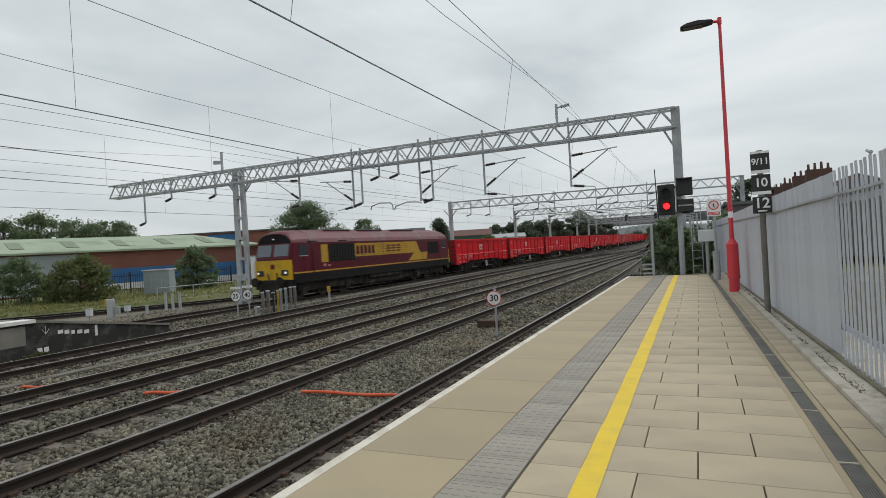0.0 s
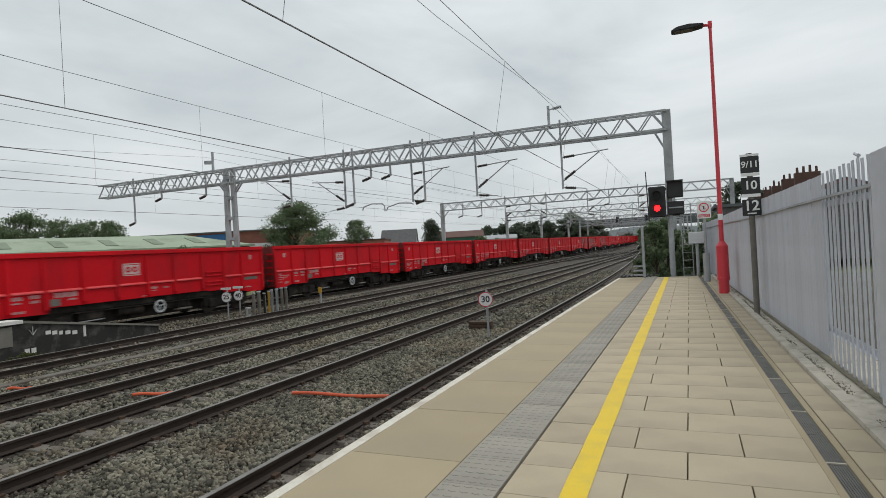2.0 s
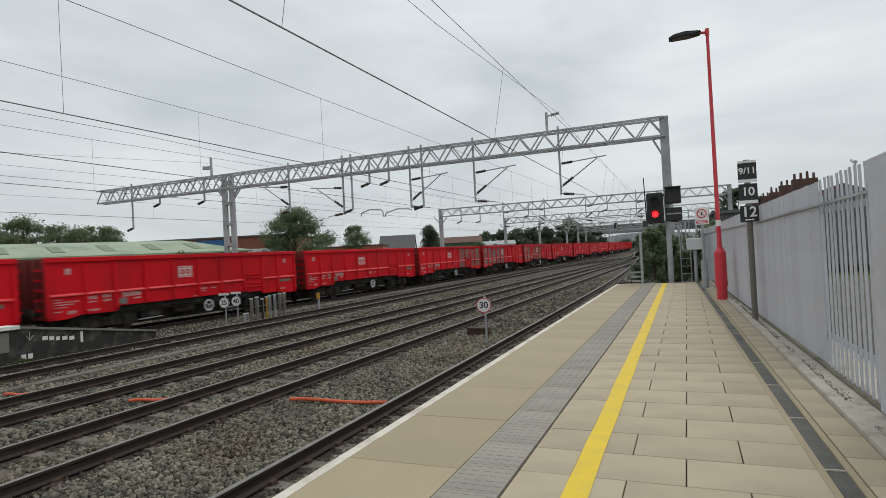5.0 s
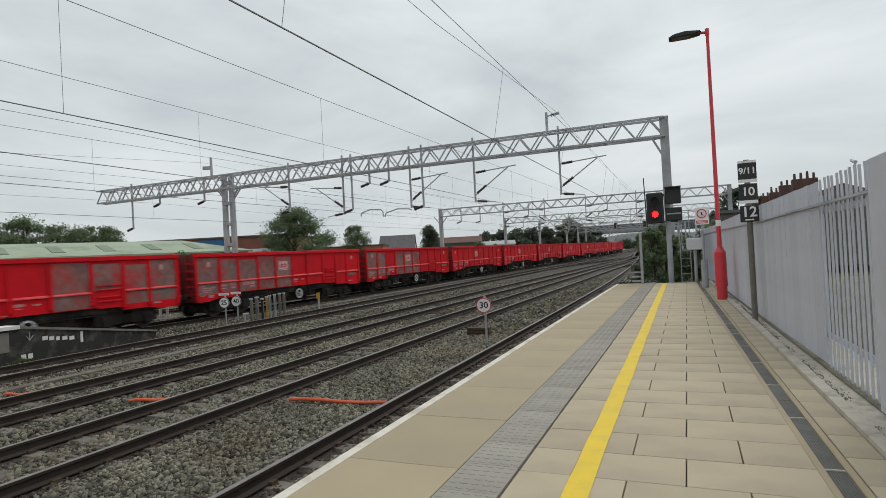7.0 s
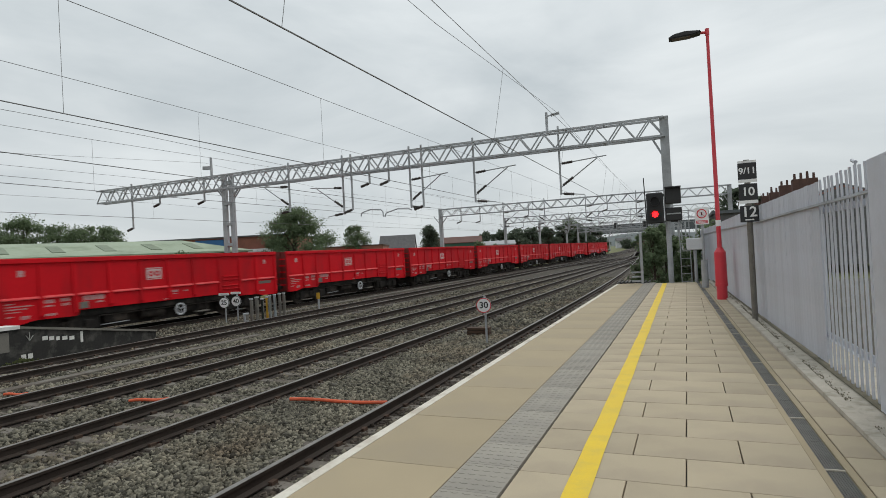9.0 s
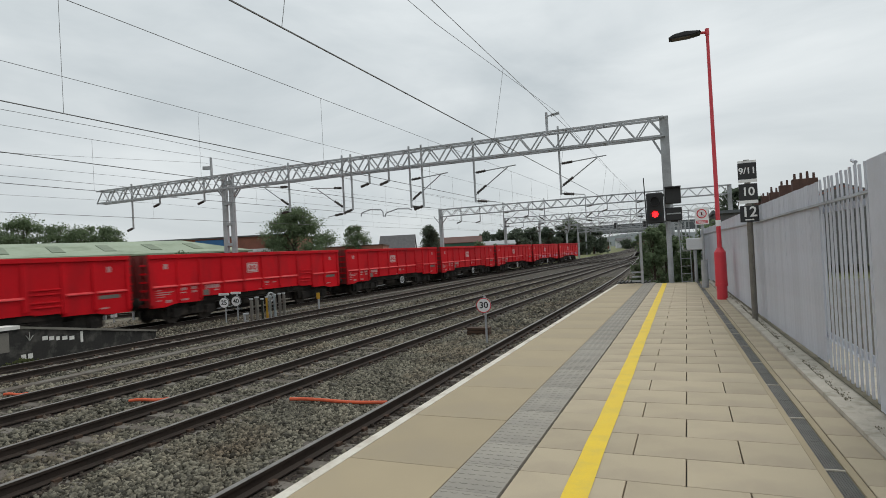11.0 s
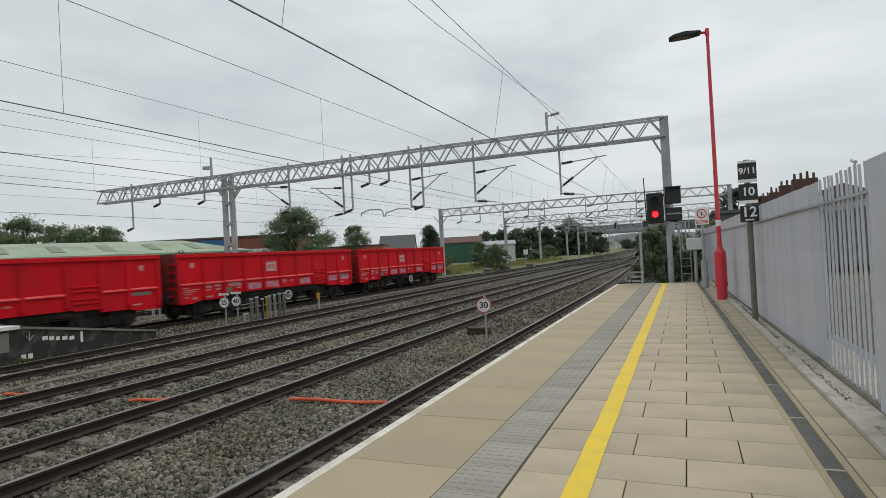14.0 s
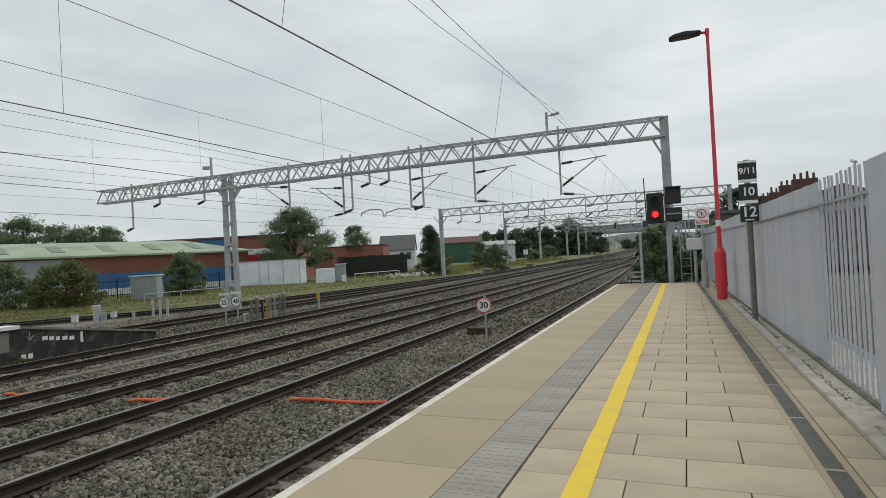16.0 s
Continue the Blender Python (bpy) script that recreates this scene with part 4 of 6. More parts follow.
g1 = gantry(25.5, 1.52, -21.55, 5.60, 6.36, xout=-31.9, ground_z=-1.05, drops=(
    (-2.83, 3.58, "r"), (-6.82, 3.60, "r"), (-10.14, 3.60, "r"), (-9.48, 3.62, "t"), (-13.45, 3.76, "t"), (-13.97, 3.57, "l"), (-17.35, 3.95, "l"),
    (-29.15, 3.85, "t"), (-26.83, 5.16, "s"), (-23.32, 5.03, "s"), (-11.3, 5.0, "s"), (-12.4, 5.0, "s")))
b = bar(bmesh.new(), (-3.3, 0, 6.36), (-3.3, 0, 7.28), 0.10, 0.10)
bar(b, (-3.3, 0, 7.1), (-2.75, 0, 7.2), 0.05, 0.05)
for q in range(5):
    rod(b, (-3.1 + q * 0.08, 0, 7.13 + q * 0.012), (-3.05 + q * 0.08, 0, 7.14 + q * 0.012), 0.07, n=8)
part("top_mast", b, M["gantry"], g1)
b = bar(bmesh.new(), (-22.7, 0, 6.36), (-22.7, 0, 7.5), 0.10, 0.10)
bar(b, (-22.7, 0, 6.9), (-23.3, 0, 6.95), 0.12, 0.2)
part("top_mast", b, M["gantry"], g1)
for pts in (((-13.0, 3.40), (-12.95, 3.57), (-12.45, 3.70), (-11.85, 3.66), (-11.74, 3.55), (-11.72, 3.28)), ((-11.64, 3.28), (-11.56, 3.46), (-10.9, 3.62), (-10.28, 3.57), (-10.14, 3.50))):
    b = bmesh.new()
    for (xa, za), (xb, zb) in zip(pts, pts[1:]):
        rod(b, (xa, 0, za), (xb, 0, zb), 0.03, n=7)
    part("bent_tube", b, M["gantry"], g1, "bent grey registration tube")
gantry(56.5, 5.8, -21.7, 5.2, 5.95, rich=False, drops=((-2.0, 3.7, "r"), (-6.6, 3.7, "r"), (-10.6, 3.7, "l"), (-14.8, 3.7, "r"), (-17.3, 4.4, "s"), (-12.2, 4.6, "s"), (-19.4, 4.5, "s"), (-4.6, 4.6, "s")))
for gy, gx in ((80, 6.5), (101, 5.5), (126, 4.0), (152, 2.0), (167, 1.0), (182, 0.0), (205, -1.0)):
    gantry(gy, gx + far_bend(gy), -21.7 + far_bend(gy), 5.1, 5.85, rich=False, drops=((-4.5, 3.7, "r"), (-8.6, 3.7, "r"), (-12.6, 3.7, "l"), (-16.6, 3.7, "l"), (-19.0, 4.4, "s")))

wg = tagged(empty("signal_gantry", 0, 118, 0), "grey signal gantry with a railed walkway across the tracks", "gantry")
for z, h in ((4.05, 0.16), (4.5, 0.12), (5.1, 0.06), (5.7, 0.06)):
    part("beam", B(-18.0, 1.0, -0.06, 0.06, z, z + h), M["gantry"], wg)
for i in range(12):
    x = -17.95 + i * 1.72
    part("upright", B(x - 0.05, x + 0.05, -0.05, 0.05, 4.2, 5.75 + 0.35 * (i % 3 == 0)), M["gantry"], wg)
for x in (-17.9, 0.9):
    part("leg", B(x - 0.16, x + 0.16, -0.16, 0.16, -1.3, 4.05), M["gantry"], wg)
for x in (-10.5, -5.2):
    part("signal_head", B(x - 0.3, x + 0.3, -0.35, -0.07, 4.4, 5.5, bevel=0.03), M["signal"], wg, "black signal head")

# ======== overhead wires ========


def wire(k, x, zc, zm, sag=0.35, first=-30.0, stagger=0.1, lean=0.0):
    """A contact wire, the messenger above it and the droppers that join them."""
    stations = [first, 25.5, 56.5, 80, 101, 126, 152, 182, 215]
    w = tagged(empty("overhead_wire"), "thin dark overhead contact wire with messenger wire and droppers", "overhead wire", "overhead wires")
    xs = {y: x + (centre(k, y) - centre(k, 25.5)) * (1 if y > 25 else 0) + (-stagger if i % 2 else stagger) for i, y in enumerate(stations)}
    con, mes = bmesh.new(), bmesh.new()
    for a, b_ in zip(stations, stations[1:]):
        n = 8
        for i in range(n):
            f0, f1 = i / n, (i + 1) / n
            p0 = Vector((xs[a] + (xs[b_] - xs[a]) * f0, a + (b_ - a) * f0, 0))
            p1 = Vector((xs[a] + (xs[b_] - xs[a]) * f1, a + (b_ - a) * f1, 0))
            m0 = zm - sag * 4 * f0 * (1 - f0) * (b_ - a) / 55
            m1 = zm - sag * 4 * f1 * (1 - f1) * (b_ - a) / 55
            rod(con, p0 + Vector((0, 0, zc)), p1 + Vector((0, 0, zc)), 0.009, n=5)
            rod(mes, p0 + Vector((lean, 0, m0)), p1 + Vector((lean, 0, m1)), 0.006, n=5)
            if i:
                part("dropper", rod(bmesh.new(), p0 + Vector((0, 0, zc)), p0 + Vector((lean, 0, m0)), 0.004, n=4), M["wire"], w)
    part("contact_wire", con, M["wire"], w)
    part("messenger_wire", mes, M["wire"], w)


wire(0, -1.42, 3.60, 5.16, 0.12, lean=0.28)
wire(1, -6.10, 3.62, 5.42, 0.1, -27.4)
wire(2, -9.50, 3.62, 5.44, 0.1)
wire(3, -13.6, 3.66, 5.42)
wire(4, -19.3, 3.52, 5.40)
for fxx, z0, z1, z2 in ((-2.8, 6.45, 7.2, 6.7), (-23.2, 6.1, 7.25, 6.6), (-26.8, 5.05, 5.2, 4.95), (-16.0, 4.24, 4.28, 4.28), (-12.0, 5.12, 4.90, 4.95)):
    b = bmesh.new()
    pts = [(fxx, -30, z1), (fxx, 0, z0 - 0.1), (fxx, 12, z0), (fxx, 25.5, z1), (fxx, 40, z2), (fxx, 56.5, z1 - 0.4), (fxx, 80, z1 - 0.6), (fxx, 126, z1 - 0.6)]
    for p, q in zip(pts, pts[1:]):
        rod(b, p, q, 0.0065, n=5)
    w = tagged(empty("feeder_wire"), "thin dark feeder wire along the gantry tops", "overhead wire")
    part("wire", b, M["wire"], w)

# ======== the train ========
NOSE0 = 24.5
PITCH = 14.2
BODY = 13.3
FRONT0 = 46.65
TRAVEL = [(0.0, 0.0), (0.3, 5.5), (0.6, 11.0), (1.5, 27.15), (3.5, 63.1), (7.0, 126.4), (8.0, 144.6), (9.0, 162.8), (12.5, 227.4), (14.5, 264.4), (15.0, 273.7), (15.5, 283.1), (16.0, 292.5)]


def bogie(parent, y, wb, r, w=1.05, frame_z=(0.30, 0.84)):
    bg = part("bogie", B(-w, -w + 0.12, y - wb / 2 - 0.45, y + wb / 2 + 0.45, *frame_z, bevel=0.02), M["under"], parent)
    b = B(w - 0.12, w, y - wb / 2 - 0.45, y + wb / 2 + 0.45, *frame_z, bevel=0.02)
    box(b, -w, w, y - 0.2, y + 0.2, 0.40, 0.80)
    for s in (-1, 1):
        for e in (-1, 1):
            box(b, s * w - 0.1, s * w + 0.1, y + e * wb / 2 - 0.2, y + e * wb / 2 + 0.2, 0.24, 0.66, bevel=0.03)
        for e in (-0.14, 0, 0.14):
            rod(b, (s * (w + 0.02), y + e, 0.35), (s * (w + 0.02), y + e, 0.66), 0.055, n=8)
    box(b, -0.66, 0.66, y - wb / 2 - 0.3, y + wb / 2 + 0.3, 0.2, 0.8)
    part("side_frame", b, M["under"], bg)
    n = 3 if wb > 3 else 2
    for i in range(n):
        yy = y - wb / 2 + wb * i / (n - 1)
        wh = bmesh.new()
        for s in (-1, 1):
            rod(wh, (s * 0.70, yy, r), (s * 0.84, yy, r), r, n=24)
            rod(wh, (s * 0.84, yy, r), (s * 0.86, yy, r), r * 0.82, r * 0.5, n=24)
        rod(wh, (-0.9, yy, r), (0.9, yy, r), 0.08, n=10)
        part("wheelset", wh, M["wheel"], bg)
    return bg


def build_wagon():
    """Open box wagon; rail level at z 0, the leading end towards -y at y 0."""
    w = empty("box_wagon")
    L = BODY
    X = 1.33
    top, low, skirt = 2.96, 1.05, 0.76
    side = [(0, skirt), (0.7, skirt), (1.25, 0.87), (2.6, 0.85), (2.7, low), (9.6, low), (9.75, 1.0), (10.6, 1.0), (10.7, 0.87), (11.9, 0.85), (12.3, skirt), (L, skirt), (L, top), (0, top)]

    def span(s, a, b_):
        return sorted((s * (X + a), s * (X + b_)))
    ribs = [0.06, 1.42, 2.61, 3.96, 5.29, 6.62, 7.93, 9.42, 10.72, 11.86, L - 0.06]
    for s in (-1, 1):
        b = bmesh.new()
        prism(b, side, "x", s * (X - 0.09), s * (X - 0.05))
        part("side_sheet", b, M["wred"], w)
        part("top_rail", B(*span(s, -0.12, 0.03), -0.02, L + 0.02, top - 0.15, top + 0.02, bevel=0.012), M["wred"], w)
        for k, (y0, y1) in enumerate(zip(ribs, ribs[1:])):
            if k == 7:
                continue
            zc = 1.62
            b = bmesh.new()
            prism(b, [(s * (X - 0.05), zc - 0.04), (s * (X + 0.012), zc - 0.03), (s * (X + 0.012), zc), (s * (X - 0.05), zc + 0.055)], "y", y0 + 0.076, y1 - 0.076)
            # the whole rail is paler, for wear and a painted highlight
            part("waist_rail", b, M["wornlitred"], w, "red rail coloured paler for its worn edge and highlight")
        for yy in ribs:
            zb = skirt if yy < 1 or yy > 12.5 else (0.87 if yy < 2.7 or yy > 10 else low)
            b = bmesh.new()
            prism(b, [(s * (X - 0.055), zb), (s * (X - 0.002), zb + 0.12), (s * (X - 0.002), 1.58), (s * (X - 0.02), top - 0.14), (s * (X - 0.055), top - 0.14)], "y", yy - 0.075, yy + 0.075)
            part("side_rib", b, M["wred"], w)
        for zz in (1.24, 1.40, 1.68, 1.84):
            part("step_rail", B(*span(s, -0.05, 0.0), 9.62, 10.6, zz, zz + 0.05, bevel=0.006), M["wred"], w)
        out = span(s, -0.05, -0.042)
        logo = part("emblem", B(*out, 5.56, 6.28, 1.97, 2.46), M["emblem"], w, "white square emblem")
        xo = span(s, -0.042, -0.038)
        for y0, y1 in ((5.66, 5.89), (5.95, 6.18)):
            part("emblem_block", ring(bmesh.new(), (s * (X - 0.04), (y0 + y1) / 2, 2.215), "x", 0.055, 0.12, 0.006, n=12), M["wred"], logo)
        for z0, z1 in ((2.01, 2.035), (2.395, 2.42)):
            part("emblem_border", B(*xo, 5.60, 6.24, z0, z1), M["wred"], logo)
        bars = [(0.70, 0.90, 2.36, 2.58), (12.38, 12.55, 2.36, 2.58),
                (0.28, 0.55, 1.46, 1.49), (0.28, 1.12, 1.36, 1.40), (0.28, 0.95, 1.27, 1.31), (0.28, 0.72, 1.18, 1.21), (0.30, 0.52, 1.03, 1.07),
                (0.74, 1.02, 0.93, 1.05), (1.52, 1.84, 1.40, 1.52), (1.50, 1.82, 1.28, 1.33), (2.08, 2.40, 1.42, 1.54), (2.10, 2.38, 1.27, 1.36), (1.52, 1.90, 0.96, 1.04),
                (3.38, 3.66, 1.26, 1.32), (6.76, 7.06, 1.36, 1.46), (6.80, 7.02, 1.28, 1.31), (7.34, 7.58, 1.36, 1.42), (6.34, 6.52, 1.09, 1.13), (12.05, 12.4, 0.98, 1.04)]
        for y0, y1, z0, z1 in bars:
            part("stencil_panel", B(*out, y0, y1, z0, z1), M["decal"], w)
        part("pale_patch", B(*span(s, -0.05, -0.045), 2.88, 3.70, 1.38, 1.55), M["decal"], w, "faded pale paint patch")
        part("label_plate", B(*span(s, -0.05, -0.03), 2.74, 3.08, 1.09, 1.34, bevel=0.006), M["plate"], w, "dull grey label plate")
        part("label_plate", B(*span(s, -0.05, -0.04), 12.02, 12.86, 1.36, 1.50), M["plate"], w, "dull grey label plate")
        b = ring(bmesh.new(), (s * (X - 0.04), 7.14, 0.62), "x", 0.205, 0.265, 0.035)
        for k in range(3):
            a = 0.4 + k * math.tau / 3
            bar(b, (s * (X - 0.04), 7.14, 0.62), (s * (X - 0.04), 7.14 + 0.22 * math.cos(a), 0.62 + 0.22 * math.sin(a)), 0.03, 0.03)
        part("brake_wheel", b, M["pale"], w, "pale ring-shaped brake handwheel")
        part("brake_lever", bar(bmesh.new(), (s * (X - 0.10), 3.6, 0.40), (s * (X - 0.10), 4.7, 0.43), 0.07, 0.03), M["galv"], w, "pale brake lever")
        part("step_plate", B(*span(s, -0.30, -0.06), 8.05, 8.75, 0.36, 0.42, bevel=0.01), M["plate"], w, "grey foot step")
        for yy in (8.15, 8.62):
            part("step_hanger", bar(bmesh.new(), (s * (X - 0.12), yy, 0.40), (s * (X - 0.12), yy, 1.03), 0.04, 0.04), M["under"], w)
    for yy in (0.05, L - 0.05):
        b = B(-X + 0.06, X - 0.06, yy - 0.03, yy + 0.03, 0.80, top)
        for xx in (-0.8, -0.27, 0.27, 0.8):
            e = -1 if yy < 1 else 1
            box(b, xx - 0.07, xx + 0.07, min(yy, yy + e * 0.1), max(yy, yy + e * 0.1), 0.80, top - 0.05)
        part("end_sheet", b, M["wdark"], w)
    part("floor_plate", B(-X + 0.1, X - 0.1, 0.1, L - 0.1, 1.08, 1.16), M["wdark"], w)
    b = B(-0.35, 0.35, 0.0, L, 0.66, 1.07)
    box(b, -1.12, 1.12, 0.15, L - 0.15, 0.80, 1.07)
    part("underframe", b, M["under"], w)
    part("air_tank", rod(bmesh.new(), (0.75, 5.55, 0.58), (0.75, 6.65, 0.58), 0.2, n=14), M["under"], w)
    part("air_tank", rod(bmesh.new(), (-0.75, 5.55, 0.58), (-0.75, 6.65, 0.58), 0.2, n=14), M["under"], w)
    # brake gear; the long low box is added to stand for shadow underneath
    part("brake_gear", box(box(B(-0.98, 0.98, 3.9, 4.9, 0.42, 0.82, bevel=0.04), -0.9, 0.9, 7.6, 9.0, 0.46, 0.80), -0.62, 0.62, 3.4, L - 3.4, 0.22, 0.75), M["under"], w)
    part("brake_pipe", rod(rod(bmesh.new(), (1.02, 3.3, 0.74), (1.02, 10.2, 0.74), 0.03, n=6), (-1.02, 3.3, 0.74), (-1.02, 10.2, 0.74), 0.03, n=6), M["wheel"], w)
    for e, yy in ((-1, 0.0), (1, L)):
        for xx in (-0.87, 0.87):
            b = rod(bmesh.new(), (xx, yy, 1.03), (xx, yy + e * 0.32, 1.03), 0.08, n=10)
            rod(b, (xx, yy + e * 0.32, 1.03), (xx, yy + e * 0.38, 1.03), 0.22, n=16)
            part("buffer", b, M["under"], w)
        part("coupling", rod(bmesh.new(), (0, yy, 0.95), (0, yy + e * 0.45, 0.95), 0.05, n=8), M["under"], w)
        for zz in (1.15, 1.5, 1.85, 2.2, 2.55):
            part("ladder_rung", bar(bmesh.new(), (X - 0.45, yy + e * 0.12, zz), (X - 0.08, yy + e * 0.12, zz), 0.035, 0.08), M["wred"], w)
    bogie(w, 2.3, 1.8, 0.42)
    bogie(w, L - 2.3, 1.8, 0.42)
    return w


def build_loco():
    """Freight diesel with a cab at each end; leading end at y 0 towards -y, rail level at z 0."""
    lo = empty("diesel_locomotive")
    L = 21.35
    X = 1.32
    # main hull between the cabs, with a rounded roof
    prof = [(-X, 1.38), (X, 1.38), (X, 3.1), (1.22, 3.3), (0.95, 3.66), (0.5, 3.86), (-0.5, 3.86), (-0.95, 3.66), (-1.22, 3.3), (-X, 3.1)]
    b = bmesh.new()
    prism(b, [p for p in prof[:3]] + [(X - 0.02, 3.12), (-X + 0.02, 3.12), prof[-1]], "y", 1.9, L - 1.7)
    part("body_side", b, M["maroon"], lo)
    b = bmesh.new()
    prism(b, [(X + 0.004, 3.1), (1.22, 3.32), (0.95, 3.66), (0.5, 3.86), (-0.5, 3.86), (-0.95, 3.66), (-1.22, 3.32), (-X - 0.004, 3.1)], "y", 2.5, L - 2.3)
    part("roof", b, M["roofm"], lo, "dirt-stained maroon roof")
    b = bmesh.new()
    for y0, y1 in ((4.6, 7.4), (8.2, 11.2), (12.4, 15.8)):
        box(b, -0.7, 0.7, y0, y1, 3.82, 3.90, bevel=0.02)
    rod(b, (0, 11.8, 3.8), (0, 11.8, 4.02), 0.25, n=12)
    part("roof_hatches", b, M["slate"], lo)
    for y0, y1 in ((2.3, 3.1), (5.2, 6.0)):
        part("rain_strip", B(X - 0.06, X + 0.02, y0, y1, 3.15, 3.19), M["grille"], lo)
    for e in (0, 1):
        def ye(v):
            return v + 0.55 if e == 0 else L - v - 0.3
        cab = bmesh.new()
        # raked front: lower nose upright, windscreen sloping back
        prism(cab, [(ye(0.25), 1.15), (ye(2.0), 1.15), (ye(2.0), 3.12), (ye(0.46), 3.12), (ye(0.25), 2.28)], "x", -X + 0.02, X - 0.02)
        bmesh.ops.bevel(cab, geom=[ed for ed in cab.edges if abs(ed.verts[0].co.x - ed.verts[1].co.x) < 1e-4 and max(abs(v.co.y - ye(0.3)) for v in ed.verts) < 0.3], offset=0.10, segments=3, affect="EDGES")
        cb = part("cab", cab, M["maroon"], lo)
        d = -1 if e == 0 else 1
        nb = bmesh.new()
        prism(nb, [(ye(0.22), 1.12), (ye(0.245), 2.2), (ye(1.0), 2.2), (ye(1.0), 1.12)], "x", -X + 0.03, X - 0.03)
        part("yellow_nose", nb, M["wyellow"], cb, "yellow warning panel")
        part("nose_emblem", B(-0.14, 0.14, *sorted((ye(0.235), ye(0.215))), 1.72, 1.98, bevel=0.004), M["maroon"], cb, "dark worn emblem")
        part("jumper_cable", rod(rod(bmesh.new(), (-0.35, ye(0.19), 1.5), (-0.2, ye(0.14), 1.12), 0.035, n=7), (0.3, ye(0.19), 1.5), (0.38, ye(0.14), 1.1), 0.035, n=7), M["black"], cb)
        dome = bmesh.new()
        arch = [(1.28, 3.1), (1.22, 3.3), (0.95, 3.66), (0.5, 3.85), (0.0, 3.88), (-0.5, 3.85), (-0.95, 3.66), (-1.22, 3.3), (-1.28, 3.1)]
        rings = [[dome.verts.new((x * wx, ye(yy), 3.1 + (z - 3.1) * f)) for x, z in arch] for yy, f, wx in ((0.47, 0.74, 0.96), (0.62, 0.86, 0.985), (1.0, 0.96, 1.0), (2.6, 1.0, 1.0))]
        for ra, rb in zip(rings, rings[1:]):
            for q in range(8):
                dome.faces.new((ra[q], ra[q + 1], rb[q + 1], rb[q]))
        dome.faces.new(rings[0])
        dome.faces.new(rings[-1])
        bmesh.ops.recalc_face_normals(dome, faces=dome.faces[:])
        part("cab_roof", dome, M["roofm"], cb, "rounded cab roof dome")
        part("roof_arch", prism(bmesh.new(), [(x * 0.9, 3.13 + (z - 3.1) * 0.66) for x, z in arch], "y", ye(0.44), ye(0.475)), M["grille"], cb, "dark arched panel over the windscreens")
        part("roof_light", rod(bmesh.new(), (0, ye(0.445), 3.36), (0, ye(0.41), 3.36), 0.035, n=10), M["lamp"] if e == 0 else M["glass"], cb)
        for s in (-1, 1):
            ws = bmesh.new()
            x0, x1 = sorted((s * 0.10, s * 1.10))
            v = [ws.verts.new(c) for c in ((x0, ye(0.285), 2.40), (x1, ye(0.285), 2.40), (x1, ye(0.445), 3.04), (x0, ye(0.445), 3.04))]
            v2 = [ws.verts.new(c + Vector((0, d * 0.03, 0.01))) for c in [q.co for q in v]]
            for i in range(4):
                ws.faces.new((v[i], v[(i + 1) % 4], v2[(i + 1) % 4], v2[i]))
            ws.faces.new(v2)
            bmesh.ops.recalc_face_normals(ws, faces=ws.faces[:])
            part("windscreen", ws, M["screen"], cb, "cab windscreen coloured blue for the reflected sky")
            yl = sorted((ye(0.235), ye(0.16)))
            cl = part("headlight_housing", B(*sorted((s * 0.62, s * 1.10)), *yl, 1.36, 1.66, bevel=0.03), M["black"], cb, "black light cluster housing")
            part("headlight", rod(bmesh.new(), (s * 0.96, ye(0.165), 1.51), (s * 0.96, ye(0.14), 1.51), 0.065, n=14), M["lamp"] if e == 0 else M["glass"], cl)
            bf = bmesh.new()
            rod(bf, (s * 0.87, ye(0.3), 1.05), (s * 0.87, ye(-0.2), 1.05), 0.10, n=10)
            rod(bf, (s * 0.87, ye(-0.2), 1.05), (s * 0.87, ye(-0.27), 1.05), 0.25, n=18)
            part("buffer", bf, M["under"], cb)
            xs = sorted((s * (X - 0.03), s * (X + 0.008)))
            yy = sorted((ye(0.95), ye(1.65)))
            part("cab_window", B(*xs, *yy, 2.4, 3.0, bevel=0.003), M["glass"], cb, "dark side cab window")
            part("window_sill", B(*xs, *yy, 2.35, 2.397), M["galv"], cb, "pale lower window frame")
            part("window_bar", B(*sorted((s * (X + 0.004), s * (X + 0.014))), sum(yy) / 2 - 0.03, sum(yy) / 2 + 0.03, 2.41, 2.99), M["black"], cb)
            yy = sorted((ye(2.12), ye(2.18)))
            part("handrail", rod(bmesh.new(), (s * (X + 0.05), yy[0], 1.3), (s * (X + 0.05), yy[0], 2.7), 0.02, n=6), M["black"], cb)
        sp = bmesh.new()
        yy = sorted((ye(0.18), ye(0.7)))
        box(sp, -1.25, 1.25, *yy, 0.62, 1.13, bevel=0.04)
        for k in range(3):
            yy = sorted((ye(0.28), ye(0.5)))
            box(sp, -1.1 + k * 0.9, -0.9 + k * 0.9, *yy, 0.32, 0.62)
        part("buffer_beam", sp, M["under"], cb)
    # markings on both sides
    for s in (-1, 1):
        def xs(a, b_):
            return sorted((s * (X + a), s * (X + b_)))
        part("lower_stripe", B(*xs(-0.025, 0.006), 0.98, L - 0.72, 1.417, 1.491), M["gold"], lo, "thin gold stripe")
        part("skirt", B(*xs(-0.05, -0.001), 0.98, L - 0.72, 0.90, 1.412), M["grille"], lo)
        b = bmesh.new()
        prism(b, [(6.85, 2.129), (15.6, 2.129), (15.0, 2.962), (6.85, 2.962)], "x", *xs(0.0, 0.005))
        part("gold_band", b, M["gold"], lo, "gold band")
        b = bmesh.new()
